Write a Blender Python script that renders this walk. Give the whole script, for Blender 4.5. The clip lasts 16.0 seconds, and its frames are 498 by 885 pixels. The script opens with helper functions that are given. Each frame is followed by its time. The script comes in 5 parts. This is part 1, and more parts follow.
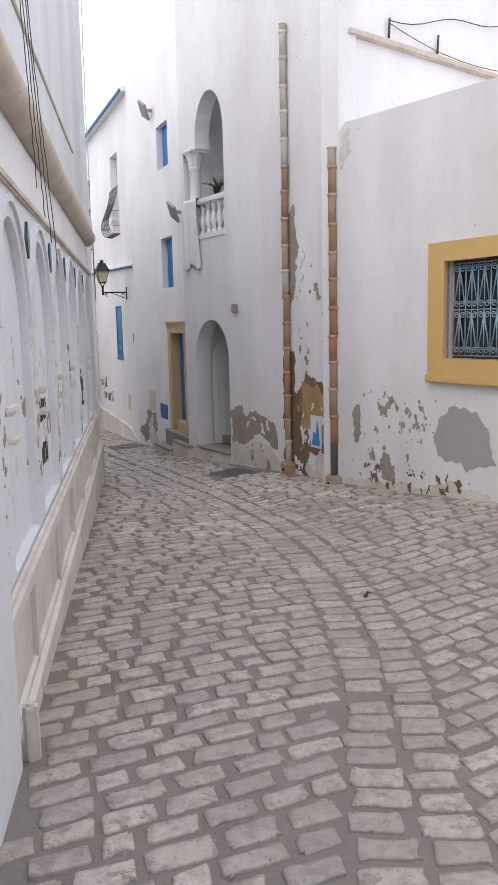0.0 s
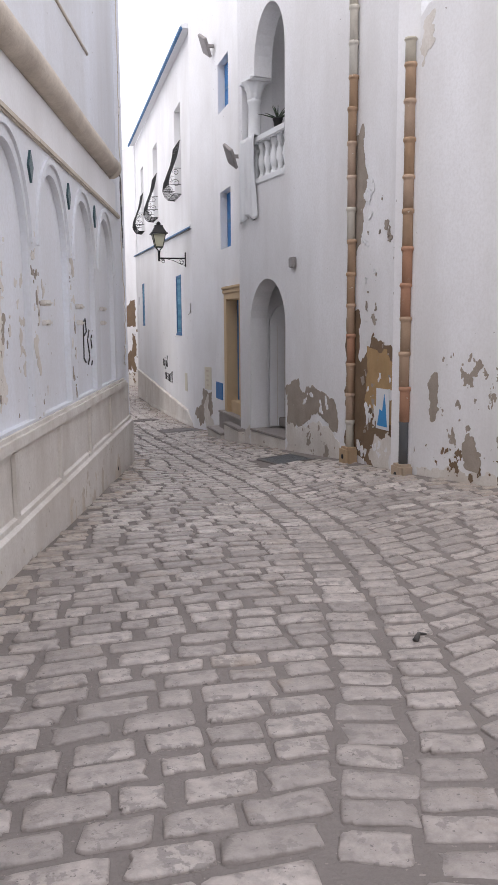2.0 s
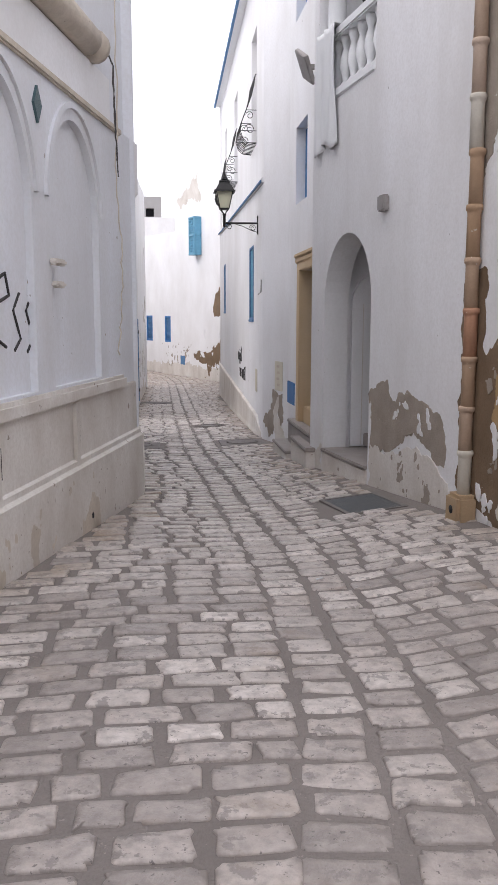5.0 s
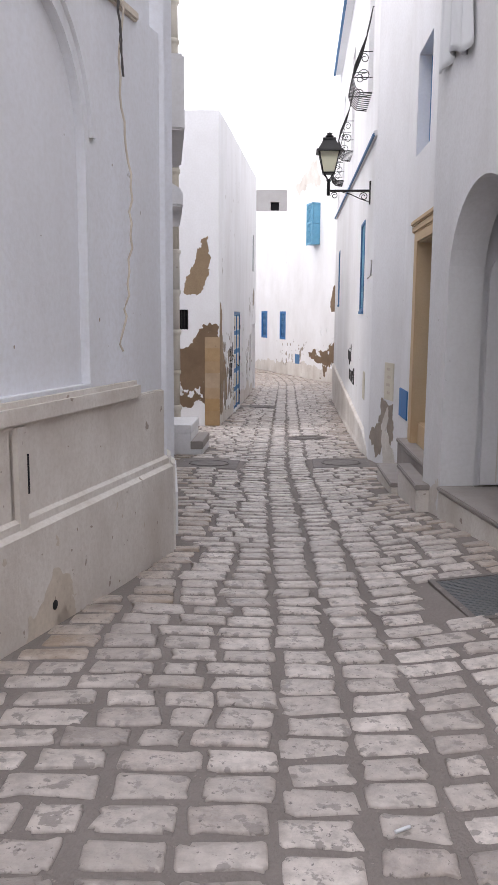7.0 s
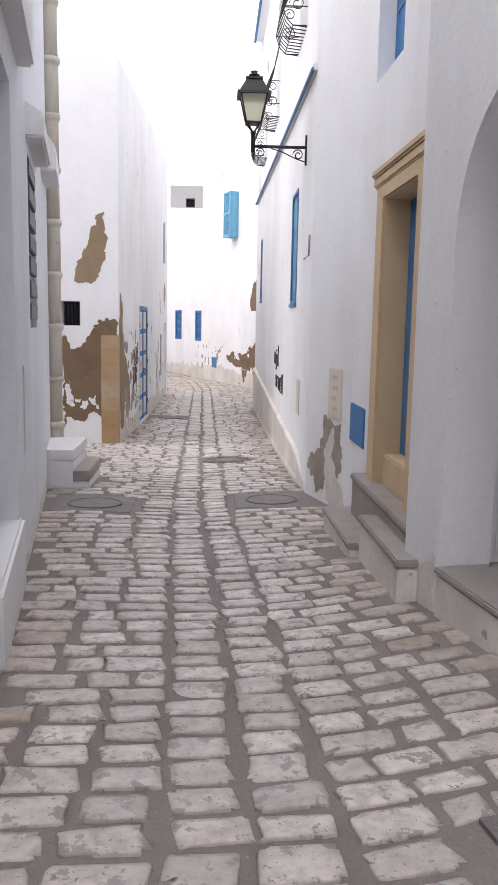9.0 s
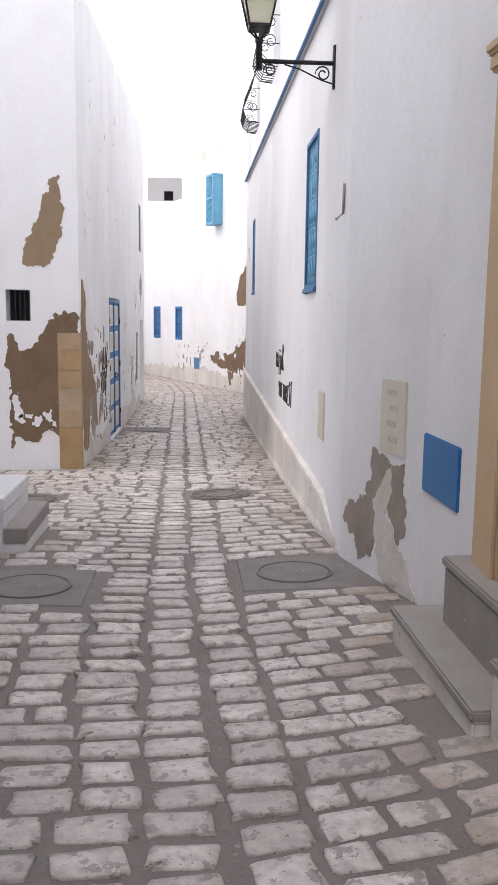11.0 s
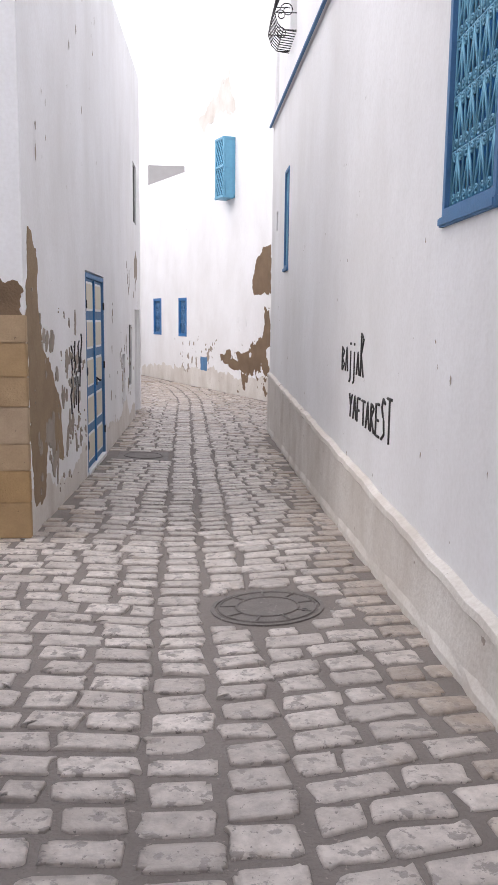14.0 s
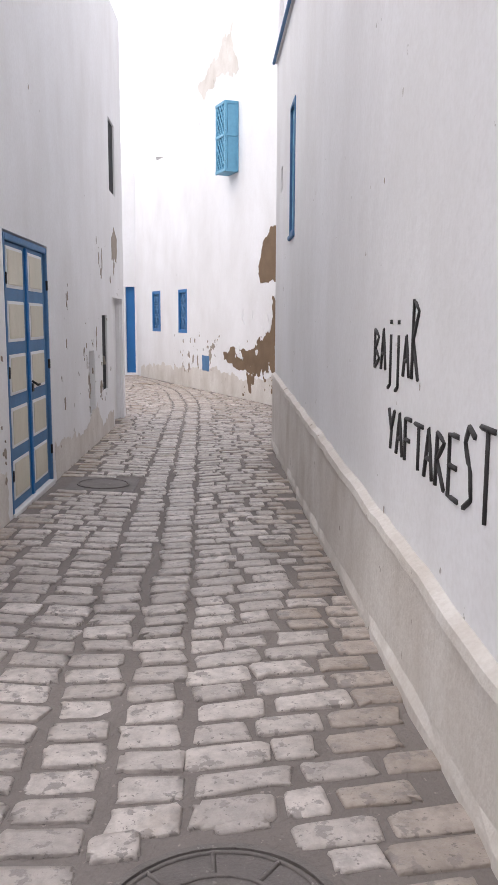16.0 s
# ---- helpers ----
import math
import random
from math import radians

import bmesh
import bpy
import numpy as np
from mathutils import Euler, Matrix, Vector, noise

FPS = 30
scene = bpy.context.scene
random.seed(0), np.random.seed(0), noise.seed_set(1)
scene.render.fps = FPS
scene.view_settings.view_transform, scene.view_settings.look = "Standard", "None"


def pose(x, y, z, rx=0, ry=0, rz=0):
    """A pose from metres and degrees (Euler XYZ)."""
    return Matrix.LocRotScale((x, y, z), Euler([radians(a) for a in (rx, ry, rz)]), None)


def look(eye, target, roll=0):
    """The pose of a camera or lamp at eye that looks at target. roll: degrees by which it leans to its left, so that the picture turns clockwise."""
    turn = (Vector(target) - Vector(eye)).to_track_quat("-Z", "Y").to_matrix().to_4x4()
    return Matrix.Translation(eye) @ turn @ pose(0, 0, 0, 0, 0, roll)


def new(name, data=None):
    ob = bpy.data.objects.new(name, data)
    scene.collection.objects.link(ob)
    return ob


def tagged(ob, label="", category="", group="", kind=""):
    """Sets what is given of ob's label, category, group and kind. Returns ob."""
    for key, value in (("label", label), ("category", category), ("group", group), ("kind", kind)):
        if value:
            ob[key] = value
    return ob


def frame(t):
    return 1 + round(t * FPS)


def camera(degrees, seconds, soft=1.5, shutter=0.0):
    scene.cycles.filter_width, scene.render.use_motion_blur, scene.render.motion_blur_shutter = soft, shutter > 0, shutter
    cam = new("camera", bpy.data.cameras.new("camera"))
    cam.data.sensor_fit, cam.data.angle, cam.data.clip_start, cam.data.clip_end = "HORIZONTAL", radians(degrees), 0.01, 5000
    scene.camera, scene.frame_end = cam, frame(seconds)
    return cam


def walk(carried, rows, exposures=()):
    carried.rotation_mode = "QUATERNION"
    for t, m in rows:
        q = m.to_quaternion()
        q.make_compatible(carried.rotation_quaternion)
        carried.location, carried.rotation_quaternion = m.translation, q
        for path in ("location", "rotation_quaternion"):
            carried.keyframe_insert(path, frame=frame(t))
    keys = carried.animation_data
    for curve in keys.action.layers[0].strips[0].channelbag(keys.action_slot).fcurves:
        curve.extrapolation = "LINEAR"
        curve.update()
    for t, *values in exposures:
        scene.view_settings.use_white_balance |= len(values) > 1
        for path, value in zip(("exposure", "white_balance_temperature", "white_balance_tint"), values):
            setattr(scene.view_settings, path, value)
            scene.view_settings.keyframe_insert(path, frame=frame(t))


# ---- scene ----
cam = camera(34.0, 16.0)
METRES, EYE, TILT, LEAN, TURN = 22.7, 1.5, 0.0, 0.0, -20.4
ROWS = [
    (0.0, 0.0, 0.0, 0.0, -0.19, -8.39, 1.28),
    (0.5, 0.0084, 0.0235, -0.0082, 4.26, -8.33, 0.94),
    (1.0, 0.0161, 0.0482, -0.0153, 5.72, -8.28, 0.57),
    (1.5, 0.0216, 0.0784, -0.022, 6.21, -8.29, 0.5),
    (2.0, 0.0248, 0.1093, -0.0291, 6.49, -8.35, 0.42),
    (2.5, 0.0257, 0.1404, -0.0303, 7.68, -8.42, 0.38),
    (3.0, 0.0265, 0.1696, -0.0322, 8.81, -8.45, 0.11),
    (3.5, 0.0257, 0.2004, -0.0339, 10.64, -8.48, 0.06),
    (6.0, 0.0237, 0.3601, -0.0429, 18.74, -8.66, -0.22),
    (6.5, 0.0185, 0.3915, -0.0436, 21.91, -8.72, -0.29),
    (7.0, 0.0102, 0.422, -0.0456, 23.47, -8.71, -0.39),
    (7.5, 0.0013, 0.4499, -0.0461, 23.98, -8.67, -0.58),
    (8.0, -0.008, 0.4787, -0.0475, 24.07, -8.58, -0.71),
    (8.5, -0.0192, 0.5075, -0.049, 20.81, -8.5, -0.93),
    (9.0, -0.0324, 0.5398, -0.0513, 17.7, -8.43, -1.06),
    (11.5, -0.0923, 0.6839, -0.056, 16.25, -8.5, -0.73),
    (12.0, -0.1054, 0.7118, -0.0576, 16.27, -8.5, -0.76),
    (12.5, -0.1174, 0.74, -0.0585, 16.27, -8.5, -0.62),
    (13.0, -0.1293, 0.7706, -0.061, 16.31, -8.49, -0.65),
    (13.5, -0.1406, 0.801, -0.0622, 16.35, -8.5, -0.66),
    (14.0, -0.1503, 0.8314, -0.0641, 16.4, -8.49, -0.65),
    (14.5, -0.1576, 0.8629, -0.0668, 16.41, -8.5, -0.34),
    (15.0, -0.1648, 0.8951, -0.0693, 16.49, -8.5, -0.31),
    (15.5, -0.1697, 0.9262, -0.0704, 16.62, -8.51, -0.28),
    (16.0, -0.1756, 0.9568, -0.0719, 17.59, -8.48, -0.22),
]
walk(cam, [(t, pose(0, 0, EYE, TILT, LEAN, TURN) @ pose(METRES * x, METRES * y, METRES * z, 90 + pitch, roll, yaw)) for t, x, y, z, yaw, pitch, roll in ROWS],
     exposures=[(0.0, 0.40), (3.5, 0.54), (6.5, 0.74), (9.0, 1.00), (12.0, 0.92), (15.5, 0.74), (16.0, 0.72)])

# ---- light ----
SUN_EL, SUN_AZ = 58.0, 250.0
world = bpy.data.worlds.new("world")
scene.world = world
world.use_nodes = True
wn = world.node_tree.nodes
sky = wn.new("ShaderNodeTexSky")
sky.sky_type, sky.sun_disc = "NISHITA", False
sky.sun_elevation, sky.sun_rotation = radians(SUN_EL), radians(SUN_AZ)
sky.air_density, sky.dust_density, sky.ozone_density = 1.0, 6.0, 0.4
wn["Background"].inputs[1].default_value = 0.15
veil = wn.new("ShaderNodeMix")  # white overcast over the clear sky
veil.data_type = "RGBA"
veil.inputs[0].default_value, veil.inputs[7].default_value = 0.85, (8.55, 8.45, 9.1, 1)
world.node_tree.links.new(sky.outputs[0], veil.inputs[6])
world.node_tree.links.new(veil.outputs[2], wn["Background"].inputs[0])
sun = new("sun", bpy.data.lights.new("sun", "SUN"))
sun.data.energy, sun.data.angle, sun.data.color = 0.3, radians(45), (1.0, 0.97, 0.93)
az, el = radians(SUN_AZ), radians(SUN_EL)
sun.matrix_world = look((0, 0, 30), (-30 * math.sin(az) * math.cos(el), -30 * math.cos(az) * math.cos(el), 30 - 30 * math.sin(el)))

# ---- materials ----
def material(name, colour, rough=0.8, dark=None, scale=2.0, stretch=(1, 1, 1), amount=0.5, fine=40.0, speck=None, speck_at=0.7,
             speck_scale=25.0, bump=0.15, metal=0.0, each=0.0, wave=0.0, spec=0.35):
    """Base colour broken up at two scales, with specks of another colour, per-piece variation and relief."""
    m = bpy.data.materials.new(name)
    m.use_nodes = True
    nt = m.node_tree
    N, L = nt.nodes, nt.links
    bsdf = N["Principled BSDF"]
    bsdf.inputs["Roughness"].default_value, bsdf.inputs["Metallic"].default_value = rough, metal
    bsdf.inputs["Specular IOR Level"].default_value = spec
    tc, mp = N.new("ShaderNodeTexCoord"), N.new("ShaderNodeMapping")
    mp.inputs["Scale"].default_value = stretch
    L.new(tc.outputs["Object"], mp.inputs[0])

    def noise_tex(s, detail, vec):
        n = N.new("ShaderNodeTexNoise")
        n.inputs["Scale"].default_value, n.inputs["Detail"].default_value, n.inputs["Roughness"].default_value = s, detail, 0.6
        L.new(vec, n.inputs["Vector"])
        return n

    def ramp(a, b, src):
        r = N.new("ShaderNodeMapRange")
        r.inputs[1].default_value, r.inputs[2].default_value = a, b
        L.new(src, r.inputs[0])
        return r.outputs[0]

    def mix(fac, a, b):
        x = N.new("ShaderNodeMix")
        x.data_type = "RGBA"
        for sock, v in ((x.inputs[0], fac), (x.inputs[6], a), (x.inputs[7], b)):
            if isinstance(v, (tuple, float, int)):
                sock.default_value = (*v, 1) if isinstance(v, tuple) else v
            else:
                L.new(v, sock)
        return x.outputs[2]

    dark = dark or tuple(c * 0.8 for c in colour)
    big = noise_tex(scale, 5, mp.outputs[0])
    small = noise_tex(fine, 4, tc.outputs["Object"])
    f = N.new("ShaderNodeMath")
    f.operation = "MULTIPLY"
    L.new(ramp(0.35, 0.75, big.outputs[0]), f.inputs[0])
    f.inputs[1].default_value = amount
    col = mix(f.outputs[0], colour, dark)
    g = N.new("ShaderNodeMath")
    g.operation = "MULTIPLY"
    L.new(ramp(0.4, 0.75, small.outputs[0]), g.inputs[0])
    g.inputs[1].default_value = amount * 0.5
    col = mix(g.outputs[0], col, dark)
    if speck:
        sp = noise_tex(speck_scale, 3, tc.outputs["Object"])
        col = mix(ramp(speck_at, speck_at + 0.02, sp.outputs[0]), col, speck)
    if each:
        info, hsv = N.new("ShaderNodeObjectInfo"), N.new("ShaderNodeHueSaturation")
        geo = N.new("ShaderNodeNewGeometry")
        add = N.new("ShaderNodeMath")
        add.operation = "ADD"
        L.new(info.outputs["Random"], add.inputs[0])
        L.new(geo.outputs["Random Per Island"], add.inputs[1])
        fr = N.new("ShaderNodeMath")
        fr.operation = "FRACT"
        L.new(add.outputs[0], fr.inputs[0])
        mr = N.new("ShaderNodeMapRange")
        mr.inputs[3].default_value, mr.inputs[4].default_value = 1 - each, 1 + each
        L.new(fr.outputs[0], mr.inputs[0])
        L.new(mr.outputs[0], hsv.inputs["Value"])
        sat = N.new("ShaderNodeMapRange")
        sat.inputs[3].default_value, sat.inputs[4].default_value = 1.25, 0.7
        L.new(fr.outputs[0], sat.inputs[0])
        L.new(sat.outputs[0], hsv.inputs["Saturation"])
        L.new(col, hsv.inputs["Color"])
        col = hsv.outputs[0]
    L.new(col, bsdf.inputs["Base Color"])
    b = N.new("ShaderNodeBump")
    b.inputs["Strength"].default_value, b.inputs["Distance"].default_value = bump, 0.02
    L.new(small.outputs[0], b.inputs["Height"])
    out = b
    if wave:
        wv = noise_tex(2.2, 2, tc.outputs["Object"])
        b2 = N.new("ShaderNodeBump")
        b2.inputs["Strength"].default_value, b2.inputs["Distance"].default_value = wave, 0.12
        L.new(wv.outputs[0], b2.inputs["Height"])
        L.new(b.outputs[0], b2.inputs["Normal"])
        out = b2
    L.new(out.outputs[0], bsdf.inputs["Normal"])
    return m


LIME = material("limewash", (0.85, 0.85, 0.865), 0.9, (0.66, 0.645, 0.63), 0.9, (1, 1, 0.6), 0.6, 30, (0.45, 0.43, 0.41), 0.745, 9, 0.10, wave=0.09)
LIME_BLUE = material("bluish_limewash", (0.77, 0.79, 0.84), 0.9, (0.60, 0.59, 0.59), 0.9, (1, 1, 0.25), 0.8, 30, (0.42, 0.40, 0.38), 0.73, 9, 0.12, wave=0.09)
LIME_CREAM = material("stained_limewash", (0.75, 0.72, 0.68), 0.9, (0.50, 0.445, 0.39), 1.6, (1, 1, 0.6), 0.85, 35, (0.36, 0.31, 0.27), 0.70, 8, 0.3, wave=0.2)
LIME_GREY = material("grey_limewash", (0.81, 0.81, 0.825), 0.9, (0.61, 0.595, 0.58), 0.9, (1, 1, 0.35), 0.75, 30, (0.40, 0.38, 0.36), 0.74, 9, 0.12, wave=0.09)
CORNICE = material("dirty_cream_plaster", (0.66, 0.59, 0.50), 0.9, (0.42, 0.36, 0.30), 2.5, (1, 1, 1), 0.8, 30, (0.3, 0.26, 0.22), 0.7, 12, 0.25, wave=0.2)
RENDER_GREY = material("bare_grey_render", (0.39, 0.335, 0.285), 0.95, (0.26, 0.222, 0.185), 4, (1, 1, 1), 0.8, 60, (0.55, 0.52, 0.48), 0.70, 18, 0.5)
RENDER_TAN = material("bare_tan_render", (0.32, 0.235, 0.15), 0.95, (0.22, 0.155, 0.10), 3, (1, 1, 1), 0.8, 50, (0.5, 0.44, 0.36), 0.73, 15, 0.5)
RENDER_BROWN = material("bare_brown_render", (0.22, 0.15, 0.095), 0.95, (0.14, 0.095, 0.06), 3, (1, 1, 1), 0.8, 50, (0.45, 0.40, 0.33), 0.73, 15, 0.5)
SANDSTONE = material("ochre_sandstone", (0.46, 0.335, 0.21), 0.9, (0.32, 0.225, 0.14), 5, (1, 1, 1), 0.7, 60, (0.24, 0.17, 0.11), 0.72, 22, 0.4, each=0.06)
OCHRE = material("ochre_paint", (0.66, 0.44, 0.17), 0.7, (0.56, 0.37, 0.15), 3, (1, 1, 1), 0.5, 40, (0.45, 0.32, 0.17), 0.75, 20, 0.15)
DOORSTONE = material("tan_stone_surround", (0.64, 0.48, 0.30), 0.8, (0.53, 0.385, 0.23), 3, (1, 1, 0.5), 0.6, 50, (0.4, 0.3, 0.2), 0.74, 20, 0.2)
BLUE = material("blue_gloss_paint", (0.016, 0.165, 0.44), 0.5, (0.014, 0.12, 0.32), 6, (1, 1, 0.3), 0.5, 60, (0.20, 0.28, 0.36), 0.74, 30, 0.1, spec=0.5)
BLUE_WORN = material("faded_blue_paint", (0.085, 0.21, 0.40), 0.6, (0.06, 0.14, 0.27), 6, (1, 1, 0.3), 0.6, 60, (0.25, 0.33, 0.40), 0.72, 30, 0.15)
BLUE_LIGHT = material("light_blue_iron_paint", (0.16, 0.41, 0.57), 0.5, (0.11, 0.27, 0.42), 8, (1, 1, 1), 0.5, 60, None, bump=0.1)
GREY_BLUE = material("grey_blue_iron_paint", (0.28, 0.42, 0.50), 0.55, (0.2, 0.3, 0.36), 8, (1, 1, 1), 0.5, 60, None, bump=0.1)
CREAM = material("cream_door_panel", (0.70, 0.66, 0.55), 0.6, (0.55, 0.50, 0.40), 4, (1, 1, 0.5), 0.6, 50, (0.4, 0.36, 0.3), 0.73, 18, 0.1)
WHITE_TRIM = material("white_gloss_trim", (0.80, 0.81, 0.82), 0.5, (0.66, 0.66, 0.66), 5, (1, 1, 1), 0.4, 50, None, bump=0.1)
IRON = material("black_wrought_iron", (0.018, 0.018, 0.020), 0.5, (0.03, 0.026, 0.022), 10, (1, 1, 1), 0.5, 80, None, bump=0.2)
# near-black in place of unlit depth, for holes and openings
DARK = material("dark_interior", (0.02, 0.02, 0.024), 0.8, (0.012, 0.012, 0.014), 3, (1, 1, 1), 0.5, 30, None)
CLAY = material("terracotta_pipe", (0.50, 0.365, 0.265), 0.85, (0.36, 0.26, 0.185), 6, (1, 1, 0.5), 0.7, 60, (0.66, 0.60, 0.52), 0.68, 14, 0.25, each=0.16)
CLAY_PALE = material("limewashed_pipe", (0.62, 0.58, 0.50), 0.85, (0.46, 0.42, 0.35), 5, (1, 1, 0.5), 0.7, 60, (0.36, 0.3, 0.24), 0.72, 14, 0.25, each=0.08)
CLAY_ORANGE = material("orange_terracotta_pipe", (0.47, 0.26, 0.165), 0.85, (0.33, 0.18, 0.115), 6, (1, 1, 0.5), 0.7, 60, (0.62, 0.52, 0.42), 0.68, 14, 0.25)
PIPE_GREY = material("grey_plastic_pipe", (0.10, 0.11, 0.12), 0.5, (0.16, 0.15, 0.14), 6, (1, 1, 0.5), 0.5, 60, None)
SLATE = material("grey_marble_step", (0.33, 0.30, 0.28), 0.6, (0.24, 0.215, 0.20), 4, (1, 1, 1), 0.7, 40, (0.5, 0.47, 0.44), 0.72, 20, 0.12)
HUT_GREY = material("weathered_cement_render", (0.40, 0.39, 0.39), 0.9, (0.33, 0.32, 0.31), 1.5, (1, 1, 1), 0.6, 20, None)
CEMENT = material("dark_cement", (0.25, 0.228, 0.218), 0.85, (0.165, 0.15, 0.145), 5, (1, 1, 1), 0.8, 70, (0.42, 0.40, 0.38), 0.68, 22, 0.4)
CAST = material("cast_iron", (0.14, 0.125, 0.118), 0.6, (0.22, 0.195, 0.18), 8, (1, 1, 1), 0.7, 80, (0.26, 0.24, 0.22), 0.66, 30, 0.4)


def sett_material(name, pale, grey, dust, dusty):
    """Worn limestone in world space: tint by piece, pits, mortar smears, broad grime and dust."""
    m = bpy.data.materials.new(name)
    m.use_nodes = True
    N, L = m.node_tree.nodes, m.node_tree.links
    bsdf = N["Principled BSDF"]
    geo, info = N.new("ShaderNodeNewGeometry"), N.new("ShaderNodeObjectInfo")

    def spots(scale, detail, a, b, amount=1.0):
        n, r = N.new("ShaderNodeTexNoise"), N.new("ShaderNodeMapRange")
        n.inputs["Scale"].default_value, n.inputs["Detail"].default_value, n.inputs["Roughness"].default_value = scale, detail, 0.62
        L.new(geo.outputs["Position"], n.inputs["Vector"])
        r.inputs[1].default_value, r.inputs[2].default_value, r.inputs[4].default_value = a, b, amount
        L.new(n.outputs[0], r.inputs[0])
        return r.outputs[0]

    def mix(fac, a, b):
        x = N.new("ShaderNodeMix")
        x.data_type = "RGBA"
        for sock, v in ((x.inputs[0], fac), (x.inputs[6], a), (x.inputs[7], b)):
            if isinstance(v, tuple):
                sock.default_value = (*v, 1)
            else:
                L.new(v, sock)
        return x.outputs[2]

    add, fr = N.new("ShaderNodeMath"), N.new("ShaderNodeMath")
    add.operation, fr.operation = "ADD", "FRACT"
    L.new(info.outputs["Random"], add.inputs[0])
    L.new(geo.outputs["Random Per Island"], add.inputs[1])
    L.new(add.outputs[0], fr.inputs[0])
    col = mix(fr.outputs[0], pale, grey)
    col = mix(spots(16, 6, 0.40, 0.68, 0.7), col, tuple(c * 0.62 for c in grey))
    col = mix(spots(13, 7, 0.565, 0.595, 0.85), col, (0.25, 0.222, 0.205))
    col = mix(spots(45, 4, 0.635, 0.67, 0.85), col, (0.12, 0.105, 0.10))
    col = mix(spots(0.8, 4, 0.45, 0.75, 0.45), col, tuple(c * 0.66 for c in grey))
    col = mix(spots(2.3, 5, 0.62 - dusty, 0.80 - dusty, 0.85), col, dust)
    L.new(col, bsdf.inputs["Base Color"])
    rough = N.new("ShaderNodeMapRange")
    rough.inputs[3].default_value, rough.inputs[4].default_value = 0.30, 0.62
    L.new(spots(6, 4, 0.35, 0.7), rough.inputs[0])
    L.new(rough.outputs[0], bsdf.inputs["Roughness"])
    bsdf.inputs["Specular IOR Level"].default_value = 0.55
    b = N.new("ShaderNodeBump")
    b.inputs["Strength"].default_value, b.inputs["Distance"].default_value = 0.55, 0.012
    L.new(spots(24, 5, 0.2, 0.8), b.inputs["Height"])
    L.new(b.outputs[0], bsdf.inputs["Normal"])
    return m


STONE = sett_material("worn_limestone_sett", (0.695, 0.63, 0.587), (0.47, 0.42, 0.387), (0.36, 0.29, 0.23), 0.0)
STONE_DARKER = sett_material("darker_limestone_sett", (0.54, 0.478, 0.44), (0.35, 0.308, 0.284), (0.31, 0.245, 0.19), 0.03)
STONE_SOILED = sett_material("soil_stained_sett", (0.56, 0.49, 0.435), (0.39, 0.33, 0.285), (0.33, 0.255, 0.19), 0.10)
MORTAR = material("grey_mortar", (0.238, 0.21, 0.195), 0.8, (0.168, 0.146, 0.133), 1.3, (1, 1, 1), 0.7, 55, (0.33, 0.29, 0.26), 0.68, 30, 0.6)
INK = material("black_spray_paint", (0.035, 0.033, 0.035), 0.7, (0.07, 0.065, 0.065), 12, (1, 1, 1), 0.6, 80, None)
CLOTH = material("white_linen_towel", (0.74, 0.75, 0.76), 0.95, (0.64, 0.65, 0.66), 12, (1, 1, 0.2), 0.4, 120, None, bump=0.2)
LEAF = material("dark_succulent_leaf", (0.035, 0.055, 0.03), 0.5, (0.02, 0.03, 0.018), 8, (1, 1, 1), 0.5, 60, None)
POSTER = material("white_poster_paper", (0.72, 0.74, 0.76), 0.6, (0.6, 0.62, 0.64), 6, (1, 1, 1), 0.4, 60, None)
POSTER_BLUE = material("poster_blue_ink", (0.05, 0.27, 0.58), 0.6, (0.04, 0.2, 0.45), 6, (1, 1, 1), 0.4, 60, None)
GREEN = material("dark_green_tile", (0.06, 0.11, 0.125), 0.35, (0.03, 0.07, 0.075), 14, (1, 1, 1), 0.6, 60, None)
WIRE = material("grey_black_cable", (0.06, 0.055, 0.055), 0.6, (0.12, 0.11, 0.10), 10, (1, 1, 1), 0.5, 60, None)
RUST = material("rusty_metal_sheet", (0.36, 0.34, 0.33), 0.7, (0.25, 0.23, 0.22), 6, (1, 1, 1), 0.6, 60, None, metal=0.2)
WOOD = material("dark_brown_wood_frame", (0.10, 0.055, 0.035), 0.6, (0.06, 0.035, 0.022), 6, (1, 1, 0.3), 0.6, 60, None)

GLASS = bpy.data.materials.new("window_glass")
GLASS.use_nodes = True
_b = GLASS.node_tree.nodes["Principled BSDF"]
_b.inputs["Base Color"].default_value, _b.inputs["Roughness"].default_value = (0.02, 0.03, 0.04, 1), 0.08
LAMP_GLASS = bpy.data.materials.new("milky_lantern_glass")
LAMP_GLASS.use_nodes = True
_b = LAMP_GLASS.node_tree.nodes["Principled BSDF"]
_b.inputs["Base Color"].default_value, _b.inputs["Roughness"].default_value = (0.72, 0.70, 0.52, 1), 0.25
_b.inputs["Transmission Weight"].default_value = 0.45

# ---- mesh helpers ----
rnd = random.Random(7)


def mesh_of(name, bm, mat, parent=None, smooth=False):
    me = bpy.data.meshes.new(name)
    bmesh.ops.recalc_face_normals(bm, faces=bm.faces[:])
    bm.to_mesh(me)
    bm.free()
    me.materials.append(mat)
    if smooth:
        me.polygons.foreach_set("use_smooth", [True] * len(me.polygons))
    ob = new(name, me)
    if parent:
        ob.parent = parent
    return ob


def empty(name, m=None):
    ob = new(name)
    ob.empty_display_size = 0.1
    if m is not None:
        ob.matrix_world = m
    return ob


